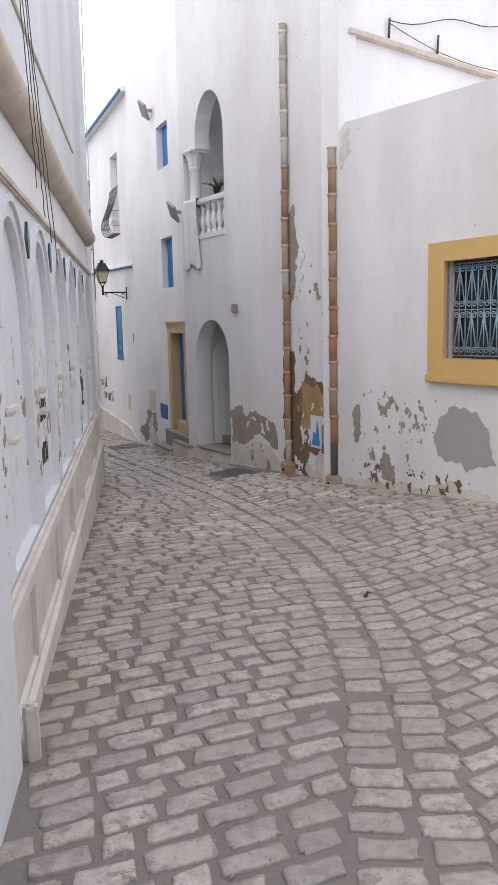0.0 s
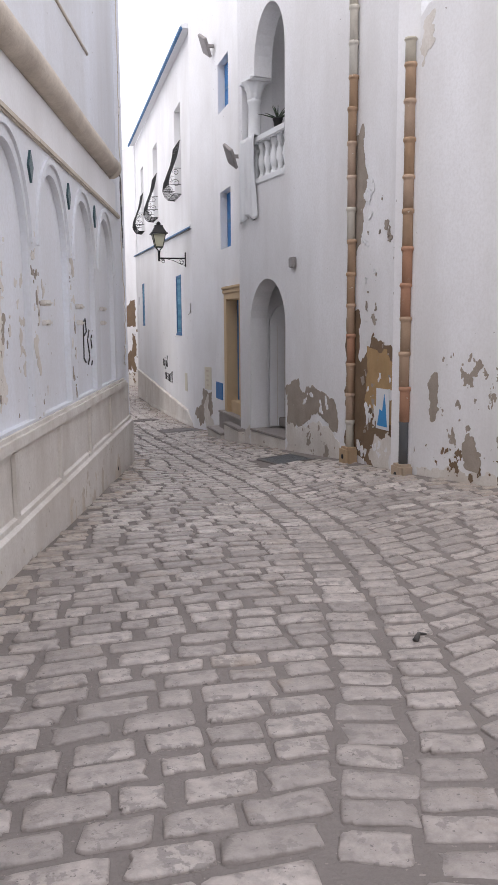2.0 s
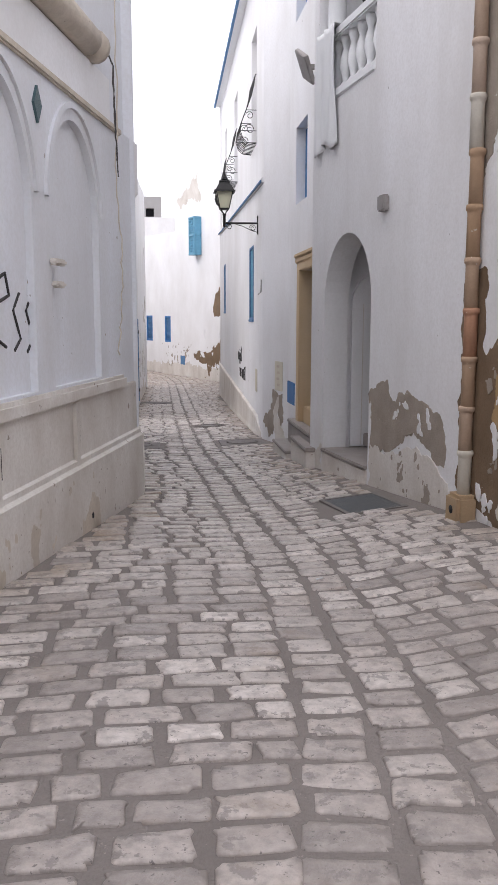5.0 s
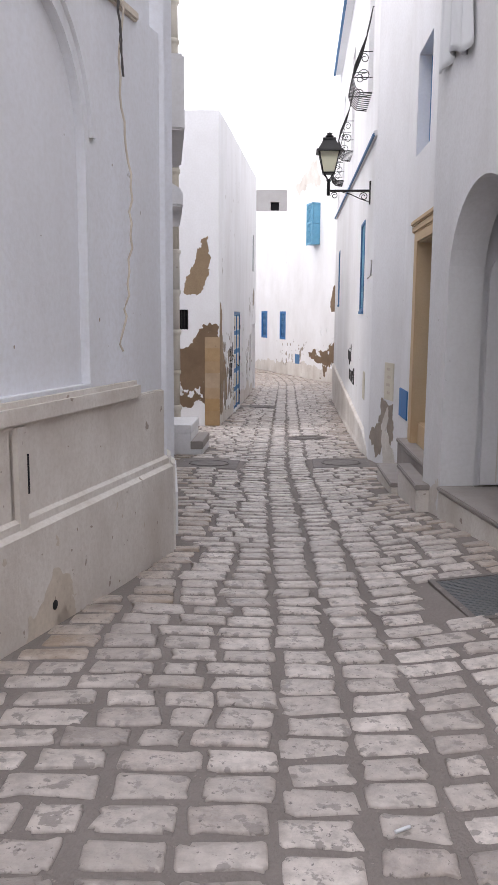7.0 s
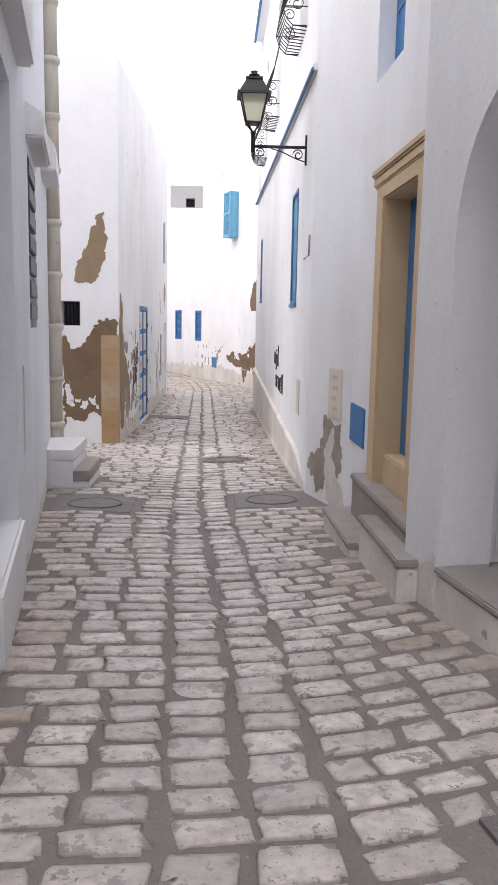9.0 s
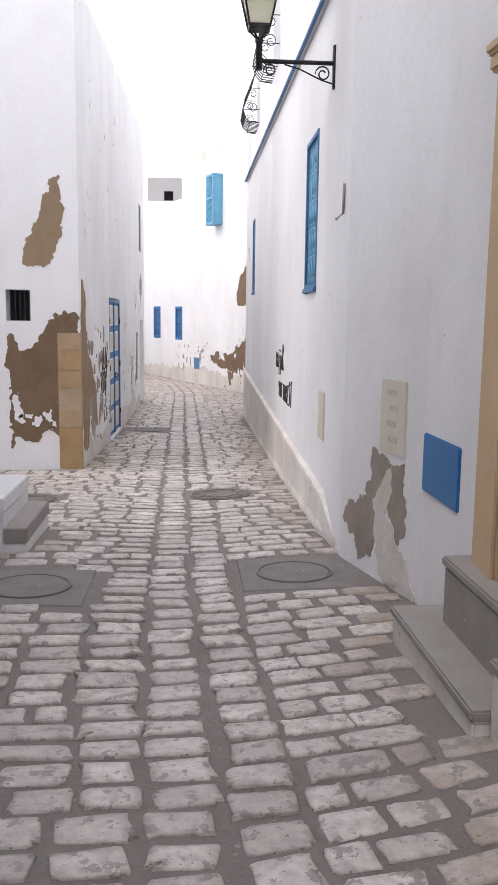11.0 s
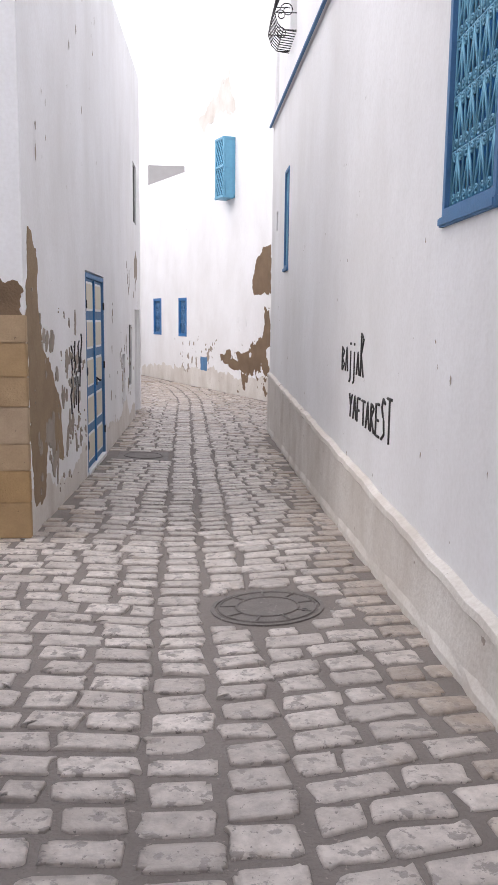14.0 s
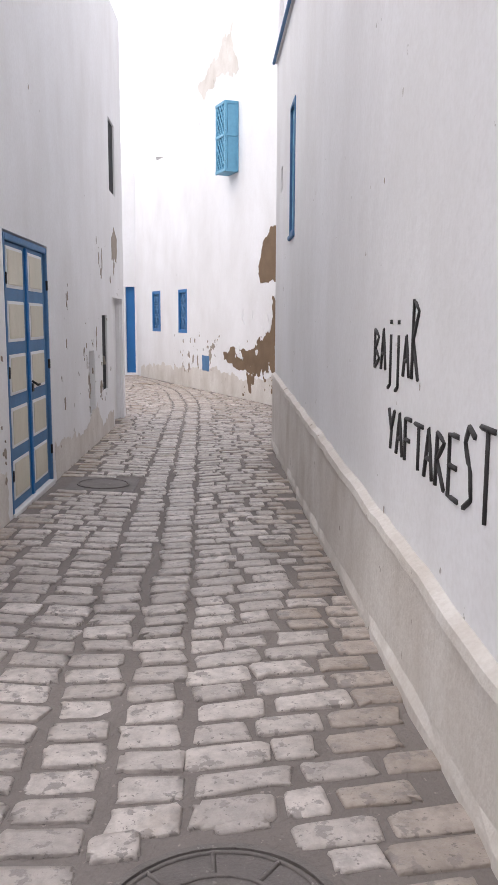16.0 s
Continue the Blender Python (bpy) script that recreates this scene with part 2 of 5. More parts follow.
class Face:
    """A wall face in plan from a to b, read by its y (or x) and z; off is metres out towards the street."""

    def __init__(self, a, b, side, axis="y"):
        self.a, self.b, self.k = Vector(a), Vector(b), 1 if axis == "y" else 0
        d = (self.b - self.a).normalized()
        n = Vector((-d.y, d.x))
        self.d, self.n = d, n if n.dot(Vector(side)) > 0 else -n

    def at(self, s, z, off=0.0):
        f = (s - self.a[self.k]) / (self.b[self.k] - self.a[self.k])
        p = self.a + (self.b - self.a) * f + self.n * off
        return Vector((p.x, p.y, z))


def slab(name, F, outline, holes, thick, mat, off=0.0, parent=None, bevel=0.0):
    """A plate on a face: an outline of (s, z) with holes, its front off metres out and thick metres deep."""
    bm = bmesh.new()
    edges = []
    for loop in (outline, *holes):
        vs = [bm.verts.new(F.at(s, z, off)) for s, z in loop]
        edges += [bm.edges.new((vs[i], vs[(i + 1) % len(vs)])) for i in range(len(vs))]
    bmesh.ops.triangle_fill(bm, use_beauty=True, use_dissolve=False, edges=edges)
    ext = bmesh.ops.extrude_face_region(bm, geom=bm.faces[:])
    vec = Vector((-F.n.x, -F.n.y, 0)) * thick
    for v in (g for g in ext["geom"] if isinstance(g, bmesh.types.BMVert)):
        v.co += vec
    return mesh_of(name, bm, mat, parent)


def rect(s0, s1, z0, z1):
    return [(s0, z0), (s1, z0), (s1, z1), (s0, z1)]


def arched(s0, s1, z0, spring, top, n=14, power=2.0):
    """An arched opening: straight jambs up to spring, then a curve up to top."""
    c, r = (s0 + s1) / 2, (s1 - s0) / 2
    pts = [(s0, z0), (s1, z0)]
    for i in range(n + 1):
        a = math.pi * i / n
        pts.append((c + r * math.cos(a), spring + (top - spring) * abs(math.sin(a)) ** (2 / power)))
    return pts


def box_bm(bm, corners8):
    vs = [bm.verts.new(c) for c in corners8]
    for f in ((0, 1, 2, 3), (7, 6, 5, 4), (0, 4, 5, 1), (1, 5, 6, 2), (2, 6, 7, 3), (3, 7, 4, 0)):
        bm.faces.new([vs[i] for i in f])
    return vs


def fbox(name, F, s0, s1, z0, z1, o0, o1, mat, parent=None, bevel=0.008, slope=0.0):
    """A bevelled block on a face; slope lowers its outer top edge."""
    bm = bmesh.new()
    box_bm(bm, [F.at(s0, z0, o0), F.at(s1, z0, o0), F.at(s1, z0, o1), F.at(s0, z0, o1),
                F.at(s0, z1, o0), F.at(s1, z1, o0), F.at(s1, z1 - slope, o1), F.at(s0, z1 - slope, o1)])
    if bevel:
        bmesh.ops.bevel(bm, geom=bm.edges[:], offset=bevel, segments=2, affect="EDGES", clamp_overlap=True)
    return mesh_of(name, bm, mat, parent)


def tube(name, pts, radius, mat, parent=None, sides=6, taper=None):
    """A round bar along points, joined into one mesh; pts may be one path or a list of paths."""
    paths = pts if isinstance(pts[0], (list, tuple)) and not isinstance(pts[0][0], (int, float)) else [pts]
    bm = bmesh.new()
    for path in paths:
        path = [Vector(p) for p in path]
        rings = []
        for i, p in enumerate(path):
            t = (path[min(i + 1, len(path) - 1)] - path[max(i - 1, 0)]).normalized()
            ref = Vector((0, 0, 1)) if abs(t.z) < 0.9 else Vector((1, 0, 0))
            u = t.cross(ref).normalized()
            w = t.cross(u)
            r = radius if taper is None else radius + (taper - radius) * i / (len(path) - 1)
            rings.append([bm.verts.new(p + (u * math.cos(2 * math.pi * k / sides) + w * math.sin(2 * math.pi * k / sides)) * r) for k in range(sides)])
        for a, b in zip(rings, rings[1:]):
            for k in range(sides):
                bm.faces.new((a[k], a[(k + 1) % sides], b[(k + 1) % sides], b[k]))
        bm.faces.new(rings[0])
        bm.faces.new(rings[-1])
    return mesh_of(name, bm, mat, parent, smooth=True)


def lathe(name, profile, mat, at, parent=None, sides=14, smooth=True):
    """A turned shape from (radius, height) pairs, standing at a place."""
    bm = bmesh.new()
    rings = [[bm.verts.new((at[0] + r * math.cos(2 * math.pi * k / sides), at[1] + r * math.sin(2 * math.pi * k / sides), at[2] + z)) for k in range(sides)] for r, z in profile]
    for a, b in zip(rings, rings[1:]):
        for k in range(sides):
            bm.faces.new((a[k], a[(k + 1) % sides], b[(k + 1) % sides], b[k]))
    bm.faces.new(rings[0])
    bm.faces.new(rings[-1])
    return mesh_of(name, bm, mat, parent, smooth=smooth)


def worn_field(s, z, freq, seed):
    """Fractal noise over a wall face, about -1 to 1."""
    return sum(noise.noise((s * freq * 2 ** o + seed, z * freq * 2 ** o, seed * 0.7)) * 0.62 ** o for o in range(4))


def contour_plate(name, F, ss, zs, field, mat, off, wall_ob):
    """A thin plate where the field is above nought, its edge following the contour."""
    bm = bmesh.new()
    cache = {}

    def corner(i, j):
        if (i, j) not in cache:
            cache[i, j] = bm.verts.new(F.at(ss[i], zs[j], off))
        return cache[i, j]

    def cut(i, j, k, l):
        key = (i, j, k, l) if (i, j) < (k, l) else (k, l, i, j)
        if key not in cache:
            i, j, k, l = key
            f = min(0.97, max(0.03, field[i][j] / (field[i][j] - field[k][l])))
            cache[key] = bm.verts.new(F.at(ss[i] + (ss[k] - ss[i]) * f, zs[j] + (zs[l] - zs[j]) * f, off))
        return cache[key]

    for i in range(len(ss) - 1):
        for j in range(len(zs) - 1):
            ring = ((i, j), (i + 1, j), (i + 1, j + 1), (i, j + 1))
            inside = [field[p][q] > 0 for p, q in ring]
            if not any(inside):
                continue
            loop = []
            for k in range(4):
                p, q = ring[k], ring[(k + 1) % 4]
                if inside[k]:
                    loop.append(corner(*p))
                if inside[k] != inside[(k + 1) % 4]:
                    loop.append(cut(*p, *q))
            if len(loop) > 2:
                bm.faces.new(loop)
    back = Vector((F.n.x, F.n.y, 0)) * -0.012
    ext = bmesh.ops.extrude_edge_only(bm, edges=[e for e in bm.edges if e.is_boundary])
    for v in (g for g in ext["geom"] if isinstance(g, bmesh.types.BMVert)):
        v.co += back
    return mesh_of(name, bm, mat, wall_ob)


def patch(wall, F, pts, mat, name="plaster_patch", step=0.05, jag=0.03, off=0.005):
    """A ragged area of bare or stained plaster within an outline."""
    s0, s1 = min(p[0] for p in pts) - 0.08, max(p[0] for p in pts) + 0.08
    z0, z1 = min(p[1] for p in pts) - 0.08, max(p[1] for p in pts) + 0.08
    cell = max(0.014, math.sqrt((s1 - s0) * (z1 - z0) / 6000))
    ss, zs = np.arange(s0, s1 + cell, cell), np.arange(z0, z1 + cell, cell)
    S, Z = np.meshgrid(ss, zs, indexing="ij")
    near, inside = np.full(S.shape, 9.0), np.zeros(S.shape, bool)
    for (ax, ay), (bx, by) in zip(pts, pts[1:] + pts[:1]):
        dx, dy = bx - ax, by - ay
        f = np.clip(((S - ax) * dx + (Z - ay) * dy) / (dx * dx + dy * dy + 1e-12), 0, 1)
        near = np.minimum(near, np.hypot(S - ax - f * dx, Z - ay - f * dy))
        if ay != by:
            inside ^= ((ay > Z) != (by > Z)) & (S < ax + (Z - ay) * dx / dy)
    field = np.where(inside, near, -near)
    seed = (abs(pts[0][0]) * 7.3 + abs(pts[0][1]) * 3.1) % 50
    freq = min(9.0, 0.16 / max(jag, 0.012))
    for i, a in enumerate(ss):
        for j, b in enumerate(zs):
            if abs(field[i][j]) < 5 * jag:
                field[i][j] += 1.9 * jag * worn_field(a, b, freq, seed)
    return contour_plate(name, F, ss, zs, field, mat, off, wall)


def flakes(wall, F, s0, s1, z0, z1, n, size, mat, seed=1, off=0.004):
    """Many small flaked spots within a rectangle, in clusters, as one part."""
    cell = size / 3.2
    if (s1 - s0) * (z1 - z0) / cell ** 2 < 45000:
        ss, zs = np.arange(s0, s1, cell), np.arange(z0, z1, cell)
        field = np.array([[worn_field(a, b * 0.7, 0.30 / size, seed * 1.7) + 0.5 * noise.noise((a * 1.9, b * 1.3, seed)) for b in zs] for a in ss])
        edge_s = np.minimum(ss - s0, s1 - ss) / (s1 - s0)
        edge_z = np.minimum(zs - z0, z1 - zs) / (z1 - z0)
        field -= 0.5 * np.clip(1 - np.minimum(edge_s[:, None], edge_z[None, :]) / 0.22, 0, 1)
        field -= np.quantile(field, 1 - min(0.4, n * 1.0 * size * size / ((s1 - s0) * (z1 - z0))))
        return tagged(contour_plate("flaked_spots", F, ss, zs, field, mat, off, wall), kind="stuff")
    r = random.Random(seed)
    bm = bmesh.new()
    for _ in range(int(n * 1.6)):
        cs, cz, a = r.uniform(s0, s1), r.uniform(z0, z1), size * r.uniform(0.3, 1.0)
        k, tall = r.randint(8, 13), r.uniform(0.8, 2.6)
        a *= r.uniform(0.35, 1.2)
        bm.faces.new([bm.verts.new(F.at(cs + a * r.uniform(0.3, 1) * math.cos(6.283 * i / k), cz + tall * a * r.uniform(0.3, 1) * math.sin(6.283 * i / k), off)) for i in range(k)])
    return tagged(mesh_of("flaked_spots", bm, mat, wall), kind="stuff")


def scroll(c, r, turns=1.4, start=0.0, n=14, flip=1):
    return [(c[0] + flip * r * (1 - 0.75 * i / n) * math.cos(start + turns * 2 * math.pi * i / n), c[1] + r * (1 - 0.75 * i / n) * math.sin(start + turns * 2 * math.pi * i / n)) for i in range(n + 1)]


def grille(name, F, s0, s1, z0, z1, off, mat, parent, cols=3, rows=3, r=0.007):
    """A wrought-iron window grille: uprights, rails, fanned bars and scrolls."""
    paths = []
    P = lambda s, z: tuple(F.at(s, z, off))
    for i in range(cols + 1):
        s = s0 + (s1 - s0) * i / cols
        paths.append([P(s, z0), P(s, z1)])
    for j in range(rows + 1):
        z = z0 + (z1 - z0) * j / rows
        paths.append([P(s0, z), P(s1, z)])
    w, h = (s1 - s0) / cols, (z1 - z0) / rows
    for i in range(cols):
        for j in range(rows):
            cs, cz = s0 + w * (i + 0.5), z0 + h * j
            paths.append([P(cs - w * 0.45, cz + h * 0.1), P(cs, cz + h * 0.9)])
            paths.append([P(cs + w * 0.45, cz + h * 0.1), P(cs, cz + h * 0.9)])
            paths.append([P(cs, cz), P(cs, cz + h)])
            for fl in (-1, 1):
                for zz in (0.12, 0.88):
                    paths.append([P(*p) for p in scroll((cs + fl * w * 0.25, cz + h * zz), min(w * 0.22, h * 0.11), flip=fl)])
    return tube(name, paths, r, mat, parent, sides=5)


# ---- ground ----
GROUND_Y = (-60, -5, 0, 3, 6, 8, 10, 12, 14, 15, 18.6, 21, 23, 24.4, 25.8, 28.5, 40, 60, 160)
GROUND_Z = (-0.3, -.35, -.56, -.68, -.825, -.93, -1.06, -1.16, -1.27, -1.31, -1.50, -1.58, -1.66, -1.72, -1.76, -1.84, -1.97, -2.0, -2.0)
MID_Y = (-4, 0, 2.8, 4.4, 6.8, 8.9, 11.2, 16.8, 20, 24, 32, 40, 44, 48, 52)
MID_X = (-1.3, 0.5, 1.57, 2.42, 3.2, 3.58, 3.7, 3.5, 3.36, 3.32, 3.25, 3.2, 2.8, 1.6, -0.6)


def mid(y):
    return float(np.interp(y, MID_Y, MID_X))


def ground_z(x, y):
    z = float(np.interp(y, GROUND_Y, GROUND_Z))
    fade = min(1.0, max(0.0, (20 - y) / 3))
    z += fade * 0.10 * min(2.5, max(0.0, x - 4.3))
    if 4 < y < 46:
        z -= 0.035 * max(0.0, 1 - abs(x - mid(y)) / 0.9)
    return z + 0.008 * noise.noise((x * 0.9, y * 0.9, 0.3))


def ground_sheet():
    xs = [-200, -60, -20, -8, -4] + list(np.arange(-3, 9.01, 0.3)) + [10, 14, 24, 60, 200]
    ys = [-200, -60, -20, -10] + list(np.arange(-6, 55.01, 0.3)) + [60, 75, 100, 160, 300]
    bm = bmesh.new()
    g = [[bm.verts.new((x, y, ground_z(x, y))) for x in xs] for y in ys]
    for a, b in zip(g, g[1:]):
        for i in range(len(xs) - 1):
            bm.faces.new((a[i], a[i + 1], b[i + 1], b[i]))
    return mesh_of("ground", bm, MORTAR, smooth=True)


ground = tagged(ground_sheet(), "grey mortar bed of the sloping stone-paved alley", "ground", kind="structure")

# ---- walls: the arcaded wall ----
def wall(name, label, *args, **kw):
    return tagged(slab(name, *args, **kw), label, "wall", kind="structure")


FL = Face((0.11, 3.5), (2.68, 14.93), (1, 0))
FLU = Face((0.11 - 0.05, 3.5), (2.68 - 0.05, 14.93), (1, 0))
wall_arcade = wall("wall_arcade", "old bluish-white limewashed alley wall with blind arches", FLU, [(-8, -1.8), (14.93, -1.8), (14.93, 7.3), (9.0, 7.3), (8.9, 5.8), (-8, 5.4)], [], 0.5, LIME_BLUE, off=-0.10)
ARCH_PITCH, ARCH_LAST = 1.55, 13.18
arches = [ARCH_LAST - ARCH_PITCH * i for i in range(6)]
front_holes = [arched(c - 0.60, c + 0.60, 0.06, 1.42, 2.19, 18, 2.0) for c in arches]
slab("arcade_layer", FLU, rect(4.05, 14.90, -1.7, 2.42), front_holes, 0.07, LIME_BLUE, off=-0.04, parent=wall_arcade)
for c in arches:
    # raised arch moulding and the pair of small consoles under it
    bm = bmesh.new()
    rings = []
    for i in range(21):
        a = math.pi * (0.02 + 0.96 * i / 20)
        ring = []
        for rr, oo in ((0.70, -0.042), (0.70, -0.015), (0.65, -0.015), (0.65, -0.042)):
            ring.append(bm.verts.new(FLU.at(c + rr * math.cos(a), 1.45 + (rr + 0.18) * math.sin(a), oo)))
        rings.append(ring)
    for p, q in zip(rings, rings[1:]):
        for k in range(4):
            bm.faces.new((p[k], p[(k + 1) % 4], q[(k + 1) % 4], q[k]))
    mesh_of("arch_moulding", bm, LIME_BLUE, wall_arcade)
    for z, w in ((1.0, 0.12), (0.83, 0.09)):
        fbox("console", FLU, c - 0.53 - w, c - 0.53 + w, z, z + 0.05, -0.05, 0.02, LIME_CREAM, wall_arcade, 0.015)
    d = c - 0.81
    dia = [(d - 0.075, 2.12), (d, 1.99), (d + 0.075, 2.12), (d, 2.25)]
    slab("diamond_tile", FLU, dia, [], 0.02, GREEN, off=-0.02, parent=wall_arcade)
    fbox("post", FLU, c - 0.34, c - 0.20, -0.66, -0.06, -0.06, 0.02, LIME_CREAM, wall_arcade, 0.03)
    tube("weep_slot", [tuple(FLU.at(c - 0.19, -0.45, 0.0)), tuple(FLU.at(c - 0.19, -0.24, 0.0))], 0.007, DARK, wall_arcade)
fbox("upper_rail", FLU, 4.1, 14.4, -0.10, 0.04, -0.06, 0.03, LIME_CREAM, wall_arcade, 0.03)
fbox("dado", FLU, 4.1, 14.88, -0.75, -0.06, -0.06, -0.01, LIME_CREAM, wall_arcade, 0.01)
plinth_left = fbox("plinth", FL, 4.1, 14.93, -1.75, -0.47, -0.2, 0.0, LIME_CREAM, wall_arcade, 0.04, slope=0.13)
fbox("band", FLU, -8, 14.5, 2.36, 2.42, -0.09, -0.005, CORNICE, wall_arcade, 0.012)
fbox("frieze", FLU, -8, 14.2, 2.42, 2.80, -0.09, -0.03, LIME, wall_arcade, 0.005)
tube("roll_cornice", [tuple(FLU.at(s, 2.92 + 0.008 * math.sin(s * 2.1), 0.0)) for s in np.arange(-8, 13.9, 0.5)], 0.125, CORNICE, wall_arcade, 14)
tube("cornice_collar", [tuple(FLU.at(13.62, 2.92, 0.0)), tuple(FLU.at(13.70, 2.92, 0.0))], 0.137, CORNICE, wall_arcade, 14)
tube("wall_crease", [tuple(FLU.at(s, 3.95 + (s - 8) * 0.02, -0.095)) for s in np.arange(6, 13.2, 0.6)], 0.02, CORNICE, wall_arcade)
pier = fbox("pilaster", FLU, -8, 4.1, -1.7, 2.36, -0.08, 0.05, LIME_BLUE, wall_arcade, 0.04)
fbox("drain_base", FLU, 4.12, 4.2, -1.5, -0.42, 0.05, 0.13, LIME_CREAM, wall_arcade, 0.02)
tube("drain_hole", [tuple(FL.at(13.12, -1.1, -0.03)), tuple(FL.at(13.12, -1.1, 0.004))], 0.028, DARK, wall_arcade, 9)
flakes(wall_arcade, FL, 12.95, 13.35, -1.2, -0.95, 40, 0.03, CORNICE, 6, off=0.002)
for c, z, w, h in ((8.05, 0.75, 0.22, 0.55), (8.4, 0.62, 0.10, 0.5), (6.75, 0.65, 0.14, 0.5)):
    patch(wall_arcade, FLU, [(c - w, z - h), (c + w, z - h * 0.6), (c + w * 0.5, z), (c + w * 0.8, z + h), (c - w * 0.6, z + h * 0.9), (c - w * 0.9, z)], LIME_CREAM, off=-0.095, jag=0.035)
flakes(wall_arcade, FLU, 4.3, 14.7, -0.4, 0.9, 50, 0.014, RENDER_GREY, 3, off=-0.034)
flakes(wall_arcade, FL, 4.3, 14.7, -1.3, -0.68, 60, 0.014, RENDER_GREY, 4, off=0.003)

patch(wall_arcade, FL, [(12.75, -1.32), (12.95, -1.05), (13.12, -0.92), (13.3, -1.08), (13.45, -1.32)], CORNICE, "damp_stain", 0.05, 0.05, 0.001)
flakes(wall_arcade, FLU, 5.0, 10.4, 0.1, 1.5, 150, 0.06, LIME_CREAM, 8, off=-0.096)
flakes(wall_arcade, FLU, 5.0, 9.4, 0.1, 1.3, 40, 0.06, RENDER_GREY, 9, off=-0.094)
for c in arches[1:]:
    flakes(wall_arcade, FLU, c - ARCH_PITCH / 2 - 0.14, c - ARCH_PITCH / 2 + 0.14, 0.05, 1.9, 40, 0.04, LIME_CREAM, int(c * 10), off=-0.036)
    flakes(wall_arcade, FLU, c - ARCH_PITCH / 2 - 0.14, c - ARCH_PITCH / 2 + 0.14, 0.05, 1.4, 14, 0.035, RENDER_GREY, int(c * 10) + 3, off=-0.034)
flakes(wall_arcade, FL, 4.3, 14.8, -1.45, -0.65, 120, 0.07, CORNICE, 10, off=0.001)

# cables down the end of the arcaded wall
cables = tagged(empty("cable_bundle", pose(*FLU.at(14.1, -1.31))), "loose dark electric cables hanging down the limewashed wall", "cable")


def hang(F, pts, r, off, sag=0.02, seed=0):
    q = random.Random(seed)
    return [tuple(F.at(s + q.uniform(-sag, sag), z, off + q.uniform(0, sag))) for s, z in pts]


def along(pts, n=8):
    out = []
    for p, q in zip(pts, pts[1:]):
        out += [(p[0] + (q[0] - p[0]) * i / n, p[1] + (q[1] - p[1]) * i / n) for i in range(n)]
    return out + [pts[-1]]


def under(ob, parent):
    ob.parent = parent
    ob.matrix_parent_inverse = parent.matrix_world.inverted()
    return ob


bpy.context.view_layer.update()
cab = [hang(FL, along([(13.75, 2.95), (13.95, 2.85), (14.0, 2.3), (14.05, 1.9)]), 0.01, 0.02, 0.012, i) for i in range(3)]
cab += [hang(FL, along([(14.2, 7.2), (14.15, 4.0), (14.1, 2.6), (14.05, 1.8), (14.2, 1.2), (14.1, 0.6), (14.0, 0.25)]), 0.01, 0.0, 0.02, 5)]
under(tube("cable", cab[:3], 0.005, WIRE), cables)
under(tube("painted_cable", cab[3:], 0.007, CORNICE), cables)
near_cables = tagged(empty("cable_bundle", pose(*FLU.at(5.6, -0.8))), "tangle of thin dark cables hanging over the cornice", "cable")
bpy.context.view_layer.update()
cab = [hang(FL, along([(4.3 + 0.1 * i, 4.9), (4.55 + 0.08 * i, 3.9), (4.8 + 0.15 * i, 3.08), (4.95 + 0.22 * i, 2.6), (5.05 + 0.35 * i, 2.3 - 0.12 * i)], 10), 0.008, 0.13, 0.006, 20 + i) for i in range(5)]
under(tube("cable", cab[:4], 0.003, WIRE), near_cables)

# ---- walls: the doorway wall and passage past the arcade ----
FB = Face((2.62, 15.3), (1.62, 21.8), (1, 0.1))
FE = Face((2.68, 14.93), (2.62, 15.3), (1, 0))
slab("wall_corner", FE, rect(14.93, 15.3, -1.8, 7.3), [], 0.5, LIME_BLUE, off=-0.06, parent=wall_arcade)
fbox("plinth_end", FE, 14.9, 15.25, -1.75, -0.47, -0.2, 0.002, LIME_CREAM, wall_arcade, 0.04, slope=0.13)
wall_passage = wall("wall_passage", "bluish-white limewashed wall with a recessed doorway", FB, rect(15.3, 22.3, -1.9, 6.2),
                    [rect(15.55, 16.9, -0.98, 1.72), rect(18.46, 19.45, 0.25, 1.62), rect(17.45, 17.62, -0.62, 0.0)], 0.45, LIME_BLUE)
slab("back", FB, rect(15.3, 22.3, -1.9, 6.2), [], 0.05, LIME_BLUE, off=-0.47, parent=wall_passage)
fbox("threshold", FB, 15.45, 17.0, -1.7, -0.95, -0.3, 0.03, LIME, wall_passage, 0.02)
fbox("canopy", FB, 15.9, 17.6, 2.0, 2.6, -0.05, 0.11, LIME_GREY, wall_passage, 0.02)
door_blue = tagged(fbox("door_1", FB, 15.57, 16.88, -0.94, 1.70, -0.40, -0.34, LIME_BLUE, None, 0.01), "pale blue-grey painted door deep in its reveal", "door", kind="structure")
win_b = tagged(fbox("window_1", FB, 18.44, 19.47, 0.22, 1.66, -0.1, -0.03, RUST, None, 0.01), "grey shuttered window under a plaster hood", "window", kind="structure")
for k in range(7):
    fbox("slat", FB, 18.52, 19.40, 0.32 + 0.19 * k, 0.47 + 0.19 * k, -0.04, 0.01, PIPE_GREY, win_b, 0.006, slope=0.02)
fbox("hood", FB, 18.3, 19.6, 1.70, 1.98, -0.02, 0.14, LIME_GREY, wall_passage, 0.02, slope=0.1)
fbox("hood", FB, 20.6, 21.8, 1.85, 2.35, -0.02, 0.16, LIME_GREY, wall_passage, 0.02, slope=0.25)
